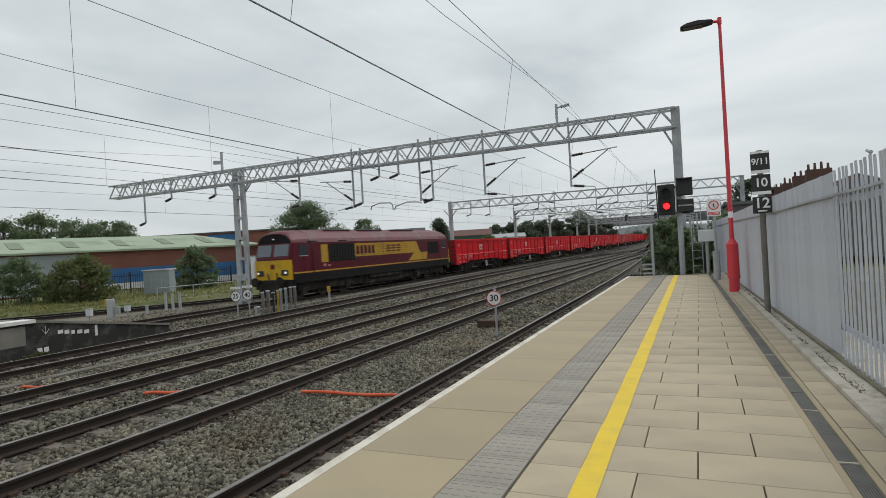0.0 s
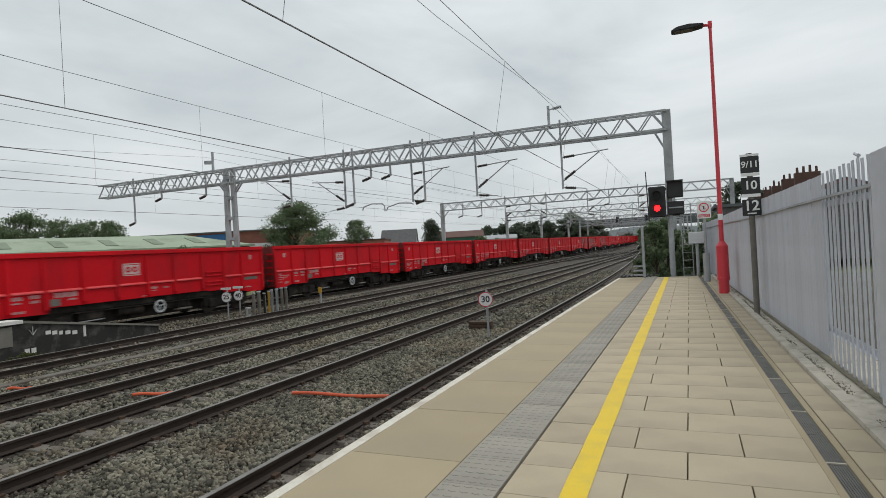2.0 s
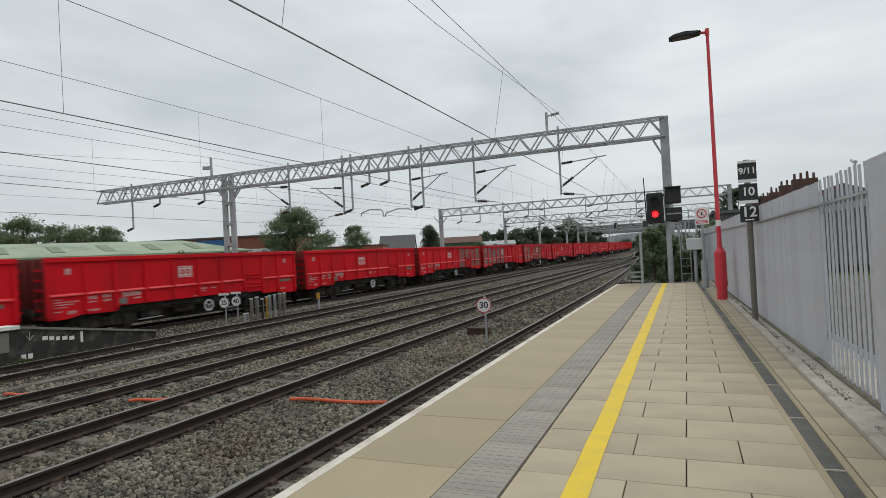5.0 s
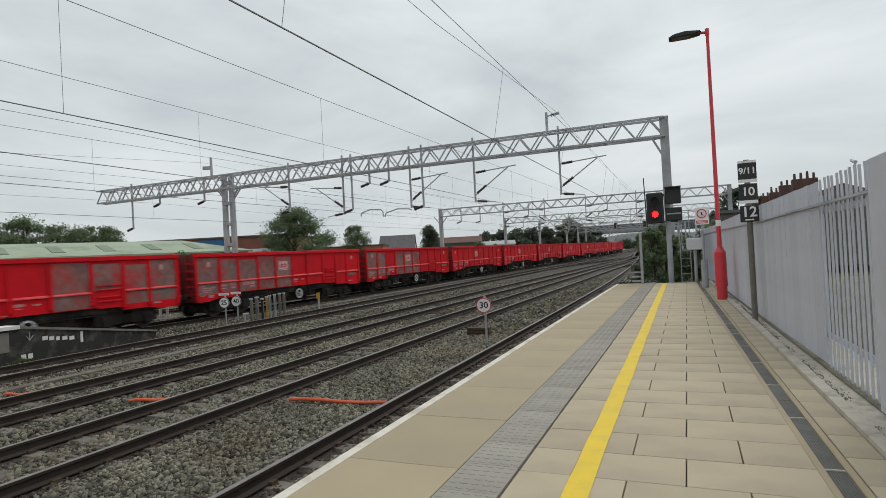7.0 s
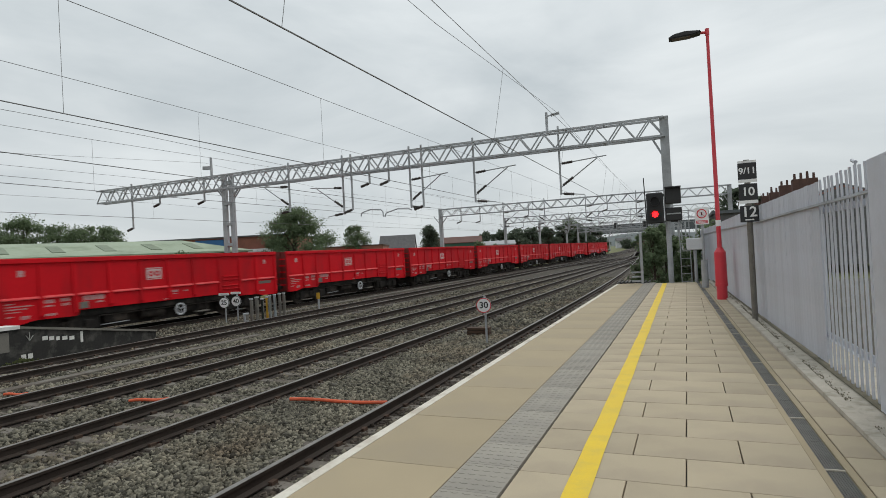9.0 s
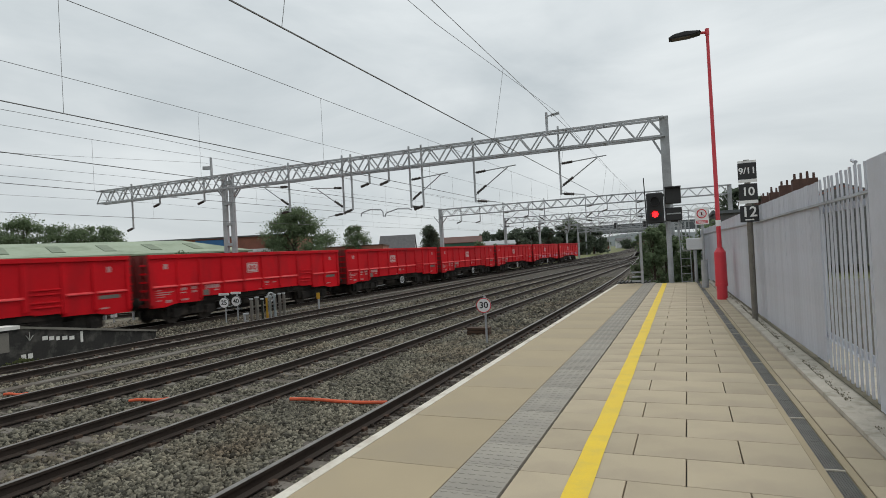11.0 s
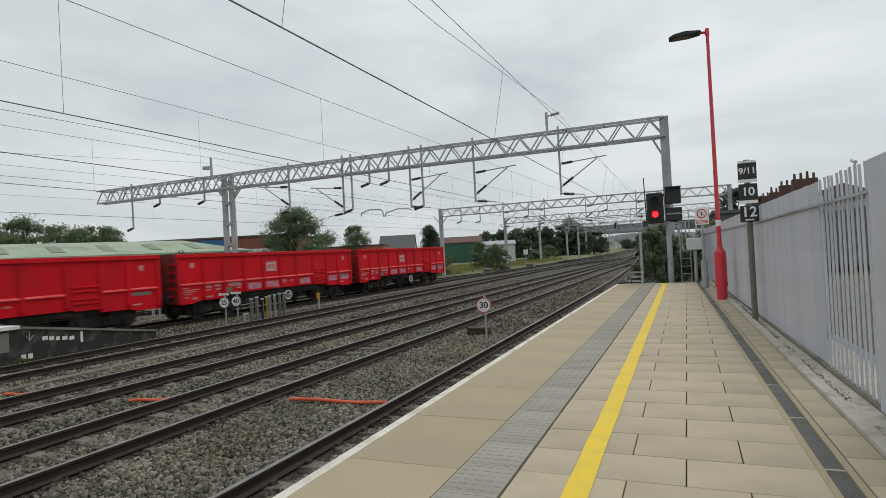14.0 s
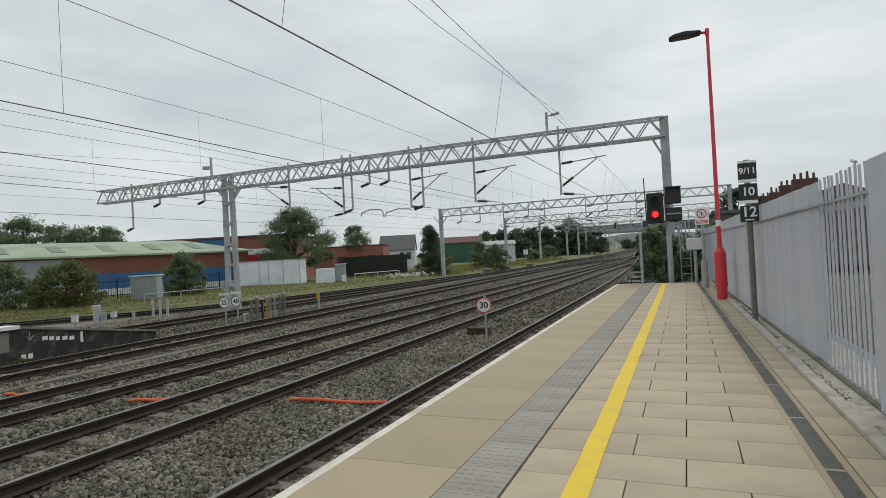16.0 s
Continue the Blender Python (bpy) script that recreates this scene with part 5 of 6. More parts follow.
        prism(b, [(13.7, 1.565), (16.6, 1.565), (16.8, 2.129), (14.6, 2.129)], "x", *xs(0.0, 0.0052))
        part("gold_flash", b, M["gold"], lo, "gold slanted flash")
        part("gold_square", B(*xs(0.0, 0.006), 3.42, 4.05, 1.93, 2.962), M["gold"], lo, "gold panel by the cab door")
        gr = part("side_grille", B(*xs(0.0, 0.012), 4.16, 6.78, 1.935, 2.989), M["grille"], lo, "black side grille")
        b = bmesh.new()
        for k in range(9):
            box(b, *xs(0.012, 0.026), 4.2 + k * 0.29, 4.25 + k * 0.29, 1.963, 2.962)
        part("grille_slats", b, M["black"], gr)
        part("rear_grille", B(*xs(0.0, 0.012), 16.9, 18.7, 1.963, 2.888), M["grille"], lo, "black side grille")
        for k in range(5):
            b = B(*xs(0.005, 0.011), 7.0 + k * 0.45, 7.32 + k * 0.45, 2.286, 2.804)
            part("number_bar", b, M["maroon"], lo, "dark red number bar")
        for k in range(3):
            for zz in (2.324, 2.508, 2.693):
                part("emblem_bar", B(*xs(0.005, 0.011), 10.7 + k * 0.68, 11.22 + k * 0.68, zz, zz + 0.10), M["maroon"], lo, "dark red emblem bar")
        for k in range(9):
            part("side_groove", B(*xs(0.011, 0.013), 6.9, 13.6, 1.62 + k * 0.15, 1.632 + k * 0.15), M["under"], lo)
        for yy in (6.815, 10.2, 16.0):
            part("door_seam", B(*xs(0.0, 0.009), yy - 0.02, yy + 0.02, 1.546, 3.073), M["black"], lo)
        for yy in (2.3, L - 3.4):
            part("cab_door", B(*xs(-0.002, 0.007), yy + 0.2, yy + 0.85, 1.528, 3.026), M["maroon"], lo)
        part("fuel_label", box(B(*xs(0.0, 0.008), 3.6, 3.8, 1.685, 1.842), *xs(0.0, 0.008), 4.0, 4.25, 1.685, 1.778), M["decal"], lo)
    b = B(-1.15, 1.15, 8.0, 13.2, 0.22, 1.15, bevel=0.12)
    box(b, -1.15, 1.15, 0.8, L - 0.8, 1.0, 1.375)
    # added full-length block, standing for the dark shadow below the body
    box(b, -0.68, 0.68, 0.6, L - 0.6, 0.18, 1.0)
    box(b, -1.05, 1.05, 6.6, 8.1, 0.35, 1.15, bevel=0.05)
    box(b, -1.05, 1.05, 13.1, L - 6.6, 0.35, 1.15, bevel=0.05)
    rod(b, (1.1, 8.5, 0.75), (1.1, 12.6, 0.75), 0.18, n=12)
    part("fuel_tank", b, M["under"], lo, "black fuel tank and air pipes with an added shade block")
    bogie(lo, 4.0, 4.1, 0.53, 1.12, (0.40, 1.05))
    bogie(lo, L - 4.0, 4.1, 0.53, 1.12, (0.40, 1.05))
    return lo


loco = tagged(build_loco(), "maroon and gold freight diesel locomotive with a yellow nose", "locomotive")
wagon = tagged(build_wagon(), "bright red open box wagon with ribbed steel sides", "wagon", "wagons of the freight train")
WAGONS = [wagon] + [copy_thing(wagon, pose(0, 0, 0)) for i in range(17)]
for i in (6, 7, 8):
    w = WAGONS[i]
    w["label"] = "red open box wagon with faded spray paint on its sides"
    ribs = (0.06, 1.42, 2.61, 3.96, 5.29, 6.62, 7.93, 9.42, 10.72, 11.86, 13.24)
    for k in {6: (6, 7, 8, 9), 7: (0, 1, 2, 3, 4), 8: (0, 1, 3, 4, 5)}[i]:
        y0, y1 = ribs[k] + 0.075, ribs[k + 1] - 0.075
        part("spray_paint", B(1.2795, 1.283, y0, y1, 1.68, 2.76 - 0.07 * (k % 3)), M["tag"], w, "pale faded spray paint")
        if k != 7:
            part("spray_paint", B(1.2795, 1.283, y0, y1, 1.08, 1.575), M["tag"], w, "pale faded spray paint")
for i in (16, 17):
    for y0 in (4.2, 5.5, 8.2, 10.85, 12.1):
        part("spray_paint", B(1.2865, 1.2895, y0, y0 + 0.9, 1.14, 1.45), M["mauve"], WAGONS[i], "mauve spray paint mark")
    WAGONS[i]["label"] = "red open box wagon with mauve spray paint marks"


# ======== island platform end ========
isl = tagged(empty("island_platform_end"), "dark painted platform end wall with a pale coping and ramp", "platform", kind="structure")
b = bmesh.new()
prism(b, [(-30, -1.3), (14.6, -1.3), (14.6, -0.86), (10.2, -0.16), (-30, -0.16)], "x", -16.45, -14.95)
part("ramp_wall", b, M["darkwall"], isl)
b = bmesh.new()
prism(b, [(10.2, -0.16), (14.6, -0.86), (14.6, -0.80), (10.2, -0.09), (9.9, -0.09), (9.9, -0.16)], "x", -16.5, -14.9)
part("ramp_coping", b, M["concrete"], isl, "pale concrete ramp coping")
part("white_coping", B(-15.5, -14.88, -30, 10.15, -0.155, -0.06), M["white"], isl, "white painted coping")
part("paving", B(-16.5, -15.5, -30, 10.1, -0.155, -0.075), M["concrete"], isl)
for y0, z, w in ((10.78, -0.44, 0.15), (10.97, -0.47, 0.14), (11.17, -0.50, 0.10), (11.35, -0.52, 0.15), (11.56, -0.55, 0.15)):
    part("painted_bar", B(-14.95, -14.944, y0, y0 + w, z - 0.13, z - 0.02), M["white"], isl, "illegible white painted mark")
b = bar(bmesh.new(), (-14.945, 10.33, -0.36), (-14.945, 10.43, -0.52), 0.03, 0.006)
bar(b, (-14.945, 10.53, -0.38), (-14.945, 10.43, -0.52), 0.03, 0.006)
bar(b, (-14.945, 10.43, -0.28), (-14.945, 10.43, -0.52), 0.035, 0.006)
part("painted_arrow", b, M["white"], isl, "white painted arrow")
part("painted_bar", B(-14.95, -14.944, 11.90, 11.98, -0.80, -0.47), M["white"], isl, "white painted bar")
for y0 in (10.19, 10.37):
    part("painted_bar", B(-14.95, -14.943, y0, y0 + 0.13, -1.03, -0.88), M["white"], isl, "white painted block")
part("pale_patch", B(-14.95, -14.946, 7.5, 9.9, -0.75, -0.22), M["concrete"], isl, "bare concrete patch")

# ======== trackside posts and boards ========


def speed_board(x, y, z, r, text, ground_z, label, arrow=False):
    s = tagged(empty("speed_board", x, y, 0), label, "sign", "speed boards")
    part("post", rod(bmesh.new(), (0.03, 0.05, ground_z), (0.03, 0.05, z + r * 1.25), 0.03, n=10), M["galv"], s)
    d = part("disc", rod(bmesh.new(), (0, 0.01, z), (0, -0.01, z), r, n=28), M["signwhite"], s)
    part("rim", ring(bmesh.new(), (0, -0.013, z), "y", r * 0.90, r, 0.006, n=28), M["signred"] if not arrow else M["black"], d, "thin coloured rim")
    words("lettering", text, r * 1.18, M["black"], d, pose(0, -0.014, z, 90, 0, 0))
    if arrow:
        a = part("direction_plate", B(-r, r, -0.01, 0.01, z + r * 1.35, z + r * 1.75), M["signwhite"], s)
        part("arrow", bar(bmesh.new(), (-r * 0.7, -0.013, z + r * 1.55), (r * 0.7, -0.013, z + r * 1.55), r * 0.1, 0.004), M["black"], a)
    s.rotation_euler.z = radians(14)
    return s


speed_board(-2.88, 14.45, -0.13, 0.195, "30", -1.12, "round white speed board reading 30 beside the track")
speed_board(-15.9, 18.85, -0.28, 0.23, "25", -1.12, "round white speed board reading 25 with arrow plate", True)
speed_board(-15.9, 19.55, -0.28, 0.23, "40", -1.12, "round white speed board reading 40 with arrow plate", True)

cabs = [(-14.95, 19.05, 0.15, 0.40, "galv"), (-14.95, 19.40, 0.07, 0.98, "plate"), (-14.9, 19.68, 0.09, 1.02, "plate"), (-14.9, 20.02, 0.05, 0.92, "darkgreen"), (-14.9, 20.32, 0.045, 0.98, "gold"), (-14.9, 20.52, 0.05, 1.02, "cabgrey"), (-14.9, 20.85, 0.06, 1.03, "cabgrey"), (-14.9, 21.18, 0.06, 1.05, "plate"), (-14.9, 21.48, 0.06, 1.05, "plate")]
for x, y, w, h, m in cabs:
    c = tagged(empty("trackside_cabinet", x, y, -1.17), {"gold": "small dull yellow trackside post cabinet", "darkgreen": "small dark trackside post cabinet"}.get(m, "small grey trackside post cabinet"), "cabinet", "row of trackside cabinets")
    part("casing", B(-0.06, 0.06, -w * 0.75, w * 0.75, 0.0, h, bevel=0.03), M[m], c)
    part("door_plate", B(0.062, 0.072, -w * 0.5, w * 0.5, h * 0.35, h * 0.9), M["plate"], c)
    part("lid", B(-0.07, 0.07, -w * 0.8, w * 0.8, h - 0.03, h + 0.03, bevel=0.01), M["gantry"], c)
yp = tagged(empty("marker_post", -14.5, 23.6, -1.2), "grey marker post with a yellow top plate", "post")
part("post", rod(bmesh.new(), (0, 0, 0), (0, 0, 0.9), 0.05, n=8), M["galv"], yp)
part("plate", B(-0.09, 0.09, -0.05, 0.0, 0.62, 0.92, bevel=0.01), M["gold"], yp, "yellow plate")
for x0, y0, x1, y1 in ((-4.35, 8.2, -2.5, 8.3), (-7.4, 7.5, -6.65, 7.8), (-10.8, 7.35, -10.3, 7.5)):
    o = tagged(empty("orange_conduit", x0, y0, ZB + 0.03), "orange plastic cable conduit lying across the ballast", "conduit", "orange conduits")
    b = bmesh.new()
    path = [((x1 - x0) * f / 8, (y1 - y0) * f / 8, 0.045 + 0.012 * math.sin(f * 0.9)) for f in range(9)]
    part("pipe", sweep(b, [(0.028 * math.cos(a * math.tau / 10), 0.028 * math.sin(a * math.tau / 10)) for a in range(10)], path), M["orange"], o)
tr = tagged(empty("cable_trough", 0, 0, ZB), "grey concrete cable trough beside the track", "cable trough", kind="structure")
part("trough", B(-11.45, -11.15, -10, 15.5, 0.0, 0.08, bevel=0.01), M["sleeper"], tr)
part("trough", B(-16.0, -15.85, 22.3, 52, 0.03, 0.08), M["concrete"], tr, "pale cable route between the tracks")
sl = tagged(empty("spare_sleeper_stack", -3.25, 15.9, ZB), "short stack of rusty spare timbers on the ballast", "timber")
for i in range(3):
    part("timber", B(-0.66, 0.02, -0.12, 0.12, 0.09 * i, 0.09 * i + 0.08, bevel=0.01), M["clip"], sl)

# ======== vegetation ========


def leaves(bm, pts, size, rng, up=0.9):
    """Small pointed leaf faces, each of its own turn, round the given points."""
    for p in pts:
        n = Vector((rng.normal(), rng.normal(), rng.normal() + up)).normalized()
        t = n.orthogonal().normalized()
        t.rotate(Matrix.Rotation(rng.random() * math.tau, 3, n))
        s = n.cross(t)
        a = size * (0.6 + 0.8 * rng.random())
        p = Vector(p)
        bm.faces.new([bm.verts.new(p + q) for q in (t * a, s * a * 0.5 + t * a * 0.15, -t * a, -s * a * 0.5 + t * a * 0.1)])


def tree(name, x, y, z, h, rx, ry, n, size, material, label, cat, seed, trunk=0.16, low=0.2, shape="round", group=""):
    rng = np.random.default_rng(seed)
    t = tagged(empty(name, x, y, z), label, cat, group)
    b = bmesh.new()
    rod(b, (0, 0, 0), (0.05 * h * 0.1, 0, h * 0.45), trunk, trunk * 0.6, n=8)
    rod(b, (0.005 * h, 0, h * 0.45), (0, 0.02 * h, h * 0.85), trunk * 0.6, trunk * 0.2, n=7)
    clumps = []
    m = 90 if n > 6000 else (60 if n > 3000 else 34)
    for i in range(m):
        if shape == "cone":
            f = rng.random() ** 1.3
            zz = low * h + f * (1 - low) * h * 0.95
            rr = (1 - f) ** 0.75 * (0.35 + 0.65 * rng.random())
        else:
            f = rng.random()
            zz = low * h + f * (1 - low) * h * 0.92
            prof_ = math.sin(math.pi * (0.27 + 0.70 * f)) ** 0.7
            rr = prof_ * rng.random() ** 0.4
        a = rng.random() * math.tau
        c = Vector((math.cos(a) * rr * rx, math.sin(a) * rr * ry, zz))
        clumps.append((c, (0.14 + 0.16 * rng.random()) * min(rx, ry) * (1.0 if shape != "cone" else 1.1)))
        if i % 3 == 0:
            k = Vector((0, 0, max(0.12 * h, zz * 0.62)))
            rod(b, k, c, trunk * 0.28, trunk * 0.08, n=5)
    part("trunk", b, M["bark"], t)
    cr = bmesh.new()
    per = n // m
    for c, r in clumps:
        d = rng.normal(size=(per, 3))
        d /= np.linalg.norm(d, axis=1)[:, None]
        rad = r * (rng.random(per) ** 0.45) * (1 + 0.18 * rng.normal(size=per))
        pts = np.array(c) + d * rad[:, None] * np.array([1.25, 1.25, 0.95])
        pts = pts[pts[:, 2] > 0.02]
        leaves(cr, pts, size, rng)
    part("crown", cr, material, t)
    return t


tree("broadleaf_tree", -37.3, 52.0, -0.9, 8.1, 4.3, 3.6, 34000, 0.105, M["leaf"], "bushy green broadleaf tree behind the railway yard", "tree", 11, 0.25, 0.22)
tree("conifer", -23.6, 57.6, -0.9, 5.5, 1.9, 1.7, 15000, 0.10, M["leafdark"], "dark green conical conifer beside the tracks", "tree", 12, 0.15, 0.02, "cone")
tree("broadleaf_tree", -43.0, 74.0, -0.9, 7.2, 2.3, 2.2, 6500, 0.12, M["leaf"], "green garden tree beyond the brick building", "tree", 13, 0.18, 0.35)
tree("shrub", -35.5, 25.4, -0.95, 3.1, 3.0, 1.8, 6500, 0.12, M["leafdry"], "overgrown olive-green shrub on the grass bank", "shrub", 14, 0.06, 0.02)
tree("shrub", -39.5, 24.0, -0.95, 3.2, 1.8, 1.6, 3500, 0.12, M["leaf"], "tall green shrub at the bank top", "shrub", 15, 0.06, 0.02)
tree("shrub", -34.9, 34.6, -0.95, 3.5, 1.7, 1.5, 6500, 0.11, M["leaf"], "dense green shrub beside the yard fence", "shrub", 16, 0.06, 0.02)
tree("shrub", -20.6, 71.5, -0.95, 3.2, 1.7, 1.6, 4200, 0.12, M["leaf"], "dense green shrub by the tracks", "shrub", 17, 0.06, 0.02)
tree("shrub", -23.3, 73.0, -0.95, 3.6, 1.6, 1.6, 3200, 0.12, M["leaf"], "dense green shrub by the tracks", "shrub", 18, 0.06, 0.02)
for i, (x, y, h, r) in enumerate(((-97, 55, 10.6, 5), (-92.5, 57.5, 11.6, 4.4), (-88, 59.7, 10.0, 4), (-84, 61.4, 10.2, 4.0), (-80.5, 63, 9.4, 3.2), (-102, 53, 10.6, 5))):
    tree("broadleaf_tree", x, y, -0.9, h, r, r, 9500, 0.17, M["leaf"], "green tree behind the long warehouse", "tree", 30 + i, 0.3, 0.15, group="trees behind the warehouse")
for i in range(11):
    x, y = -46 + i * 2.5, 143 + (i % 3) * 5 + i * 1.2
    tree("broadleaf_tree", x, y, -0.9, 7.4 + (i * 37 % 5) * 0.3, 3.6, 3.0, 3600, 0.32, M["leafdark"], "dark tree in a belt beside the line", "tree", 50 + i, 0.3, 0.0, group="belt of dark trees")
tree("broadleaf_tree", -26.3, 158, -0.9, 10.2, 3.6, 3.6, 2600, 0.3, M["leaf"], "tall pale green tree beside the line", "tree", 70, 0.3, 0.3)
tree("broadleaf_tree", 7.0, 68, -0.9, 7.6, 2.6, 2.6, 5000, 0.2, M["leafdark"], "dark green tree behind the platform fence", "tree", 71, 0.25, 0.1)
tree("broadleaf_tree", 9.6, 74, -0.9, 7.0, 2.0, 2.0, 3200, 0.17, M["leafdark"], "dark green tree behind the platform fence", "tree", 72, 0.2, 0.1)
tree("weed", -14.72, 10.0, -1.2, 0.24, 0.25, 0.5, 500, 0.04, M["leafdry"], "small green weed at the wall foot", "weed", 95, 0.01, 0.0)
for i, (x, y, h, r) in enumerate(((0.95, 23.2, 3.3, 0.75), (1.3, 24.6, 3.4, 0.8), (2.3, 23.6, 2.7, 0.8), (2.9, 26, 3.2, 0.9), (0.9, 27.5, 3.3, 0.9), (3.4, 29, 3.6, 1.2))):
    tree("shrub", x, y, -1.25, h, r, r, 3600, 0.075, M["leaf"], "climbing green shrub beyond the platform end", "shrub", 80 + i, 0.05, 0.02, group="shrubs beyond the platform end")


for i, (x, y, h, r) in enumerate(((-31, 76, 2.4, 1.6), (-35, 84, 2.8, 2.0), (-28, 92, 2.2, 1.8), (-40, 98, 3.2, 2.4), (-23.5, 104, 2.0, 1.6), (-33, 112, 3.0, 2.4), (-25, 122, 2.6, 2.2), (-47, 84, 3.0, 2.0))):
    tree("shrub", x, y, -0.95, h, r, r, 2200, 0.17, M["leafdry"] if i % 2 else M["leaf"], "rough scrub bush on the waste ground", "shrub", 100 + i, 0.05, 0.0, group="scrub bushes")


def tufts(n, x0, x1, y0, y1, seed, h=0.3):
    rng = np.random.default_rng(seed)
    b = bmesh.new()
    for i in range(n):
        x, y = x0 + rng.random() * (x1 - x0), y0 + rng.random() * (y1 - y0)
        e = x - bed_edge(y)
        if e > -0.3:
            continue
        z = -0.93 if e < -0.9 else -1.05
        hh = h * (0.4 + rng.random())
        a = rng.random() * math.tau
        dx, dy = math.cos(a) * 0.05, math.sin(a) * 0.05
        lx, ly = rng.normal() * 0.12, rng.normal() * 0.12
        b.faces.new([b.verts.new(c) for c in ((x - dx, y - dy, z), (x + dx, y + dy, z), (x + lx, y + ly, z + hh))])
    tagged(part("grass_tufts", b, M["straw"]), "dry straw-coloured and green grass tufts", "grass", kind="stuff")


tufts(16000, -38, -20.5, 18, 62, 5, 0.13)
tufts(12000, -33, -18.5, 55, 115, 6, 0.4)
tufts(4000, -45, -30, 20, 45, 7, 0.22)
tufts(5000, -44, -27, 12, 24, 8, 0.12)

# ======== buildings and yard ========


def house_shape(name, x, y, rz, w, d, eave, ridge, wall_m, roof_m, label, overhang=0.2, base=-0.95):
    """A ridged building: front along local x, width w, depth d."""
    h = tagged(empty(name, x, y, base, rz), label, "building")
    b = bmesh.new()
    prism(b, [(0, 0), (d, 0), (d, eave), (d / 2, ridge - 0.05), (0, eave)], "x", 0, w)
    part("wall", b, wall_m, h)
    b = bmesh.new()
    o = overhang
    k = (ridge - eave) / (d / 2)
    prism(b, [(-o, eave - o * k), (d / 2, ridge), (d + o, eave - o * k), (d + o, eave - o * k + 0.14), (d / 2, ridge + 0.14), (-o, eave - o * k + 0.14)], "x", -o, w + o)
    part("roof", b, roof_m, h)
    return h


# long warehouse with a pale green hipped sheet roof, its front towards the line
wh = tagged(empty("warehouse", -57.0, 12.0, -0.95, 67.4), "long low warehouse with a pale green sheet roof", "building")
WL, WD = 40.5, 13.0
part("wall", B(0, WL, 0, WD, 0, 3.85), M["rust"], wh)
b = bmesh.new()
vs = [b.verts.new(c) for c in ((-0.4, -0.4, 3.78), (WL + 0.4, -0.4, 3.78), (WL + 0.4, WD + 0.4, 3.78), (-0.4, WD + 0.4, 3.78), (4, WD / 2, 5.25), (WL - 4.5, WD / 2, 5.25))]
lo_ = [b.verts.new(v.co - Vector((0, 0, 0.16))) for v in vs[:4]]
for f in ((0, 1, 5, 4), (1, 2, 5), (2, 3, 4, 5), (3, 0, 4)):
    b.faces.new([vs[k] for k in f])
for k in range(4):
    b.faces.new((lo_[k], lo_[(k + 1) % 4], vs[(k + 1) % 4], vs[k]))
b.faces.new(lo_[::-1])
part("roof", b, M["greenroof"], wh)
for i in range(6):
    part("blue_panel", B(24.5 + i * 2.65, 27.1 + i * 2.65, -0.06, -0.003, 0.7, 2.05), M["blue"], wh, "blue sheet cladding panel")
    part("base_panel", B(24.5 + i * 2.65, 27.1 + i * 2.65, -0.07, -0.003, 0.0, 0.68), M["pale"], wh, "pale base panel")
for i in range(6):
    part("pale_panel", B(0.2 + i * 3.9, 4.0 + i * 3.9, -0.05, -0.003, 0.2, 3.5), M["cabgrey"], wh, "grey sheet cladding panel")
for i in range(9):
    xa = 3.0 + i * 4.1
    za, zb_ = 3.80 + 0.25 * 1.43 + 0.135, 3.80 + 0.72 * 1.43 + 0.135
    ya, yb = -0.38 + 0.25 * (WD / 2 + 0.18), -0.38 + 0.72 * (WD / 2 + 0.18)
    part("rooflight", bar(bmesh.new(), (xa, ya, za - 0.12), (xa, yb, zb_ - 0.12), 1.0, 0.05), M["rooflight"], wh, "olive weathered rooflight sheet")
b2 = tagged(empty("brick_works", -58.0, 46.3, -0.95, 22.5), "long brick works with blue and red fascia bands", "building")
part("wall", B(0, 20.0, 0, 12, 0, 5.35), M["brick"], b2)
part("roof", B(-0.3, 20.2, -0.3, 12.3, 5.35, 5.5), M["slate"], b2)
part("fascia", B(9.4, 12.6, -0.08, -0.003, 3.9, 5.2), M["blue"], b2, "blue fascia board")
part("fascia", B(12.9, 19.6, -0.08, -0.003, 3.3, 3.95), M["signwhite"], b2, "white fascia board")
part("fascia", B(12.9, 19.6, -0.08, -0.003, 2.2, 3.25), M["signred"], b2, "red fascia board")
b3 = tagged(empty("brick_building", -51.0, 68.8, -0.95, 22.5), "single-storey red brick building with a flat roof", "building")
part("wall", B(0, 13.6, 0, 9, 0, 3.95), M["brick"], b3)
part("parapet", B(-0.1, 13.7, -0.1, 9.1, 3.95, 4.12), M["stack"], b3)
for i in range(3):
    part("window", B(2.5 + i * 4.4, 3.7 + i * 4.4, -0.04, -0.003, 1.2, 2.6), M["glass"], b3)
part("vent", rod(bmesh.new(), (11, 2, 4.1), (11, 2, 4.9), 0.12, n=8), M["galv"], b3)
gh = house_shape("grey_house", -49.0, 92.0, 22, 6.2, 7, 3.4, 6.0, M["pale"], M["slate"], "pale rendered house with a grey slate roof")
for i in range(2):
    part("window", B(3.6 + i * 1.2, 4.4 + i * 1.2, -0.05, -0.003, 1.6, 2.9), M["glass"], gh)
gb = house_shape("green_works", -49.2, 117.0, 20, 10.5, 12, 4.4, 5.8, M["greenb"], M["rustroof"], "dark green clad works with a rust-red roof")
sh = house_shape("sheet_shed", -31.0, 97.0, 20, 5.6, 4, 3.3, 3.9, M["pale"], M["galv"], "small pale corrugated sheet shed")
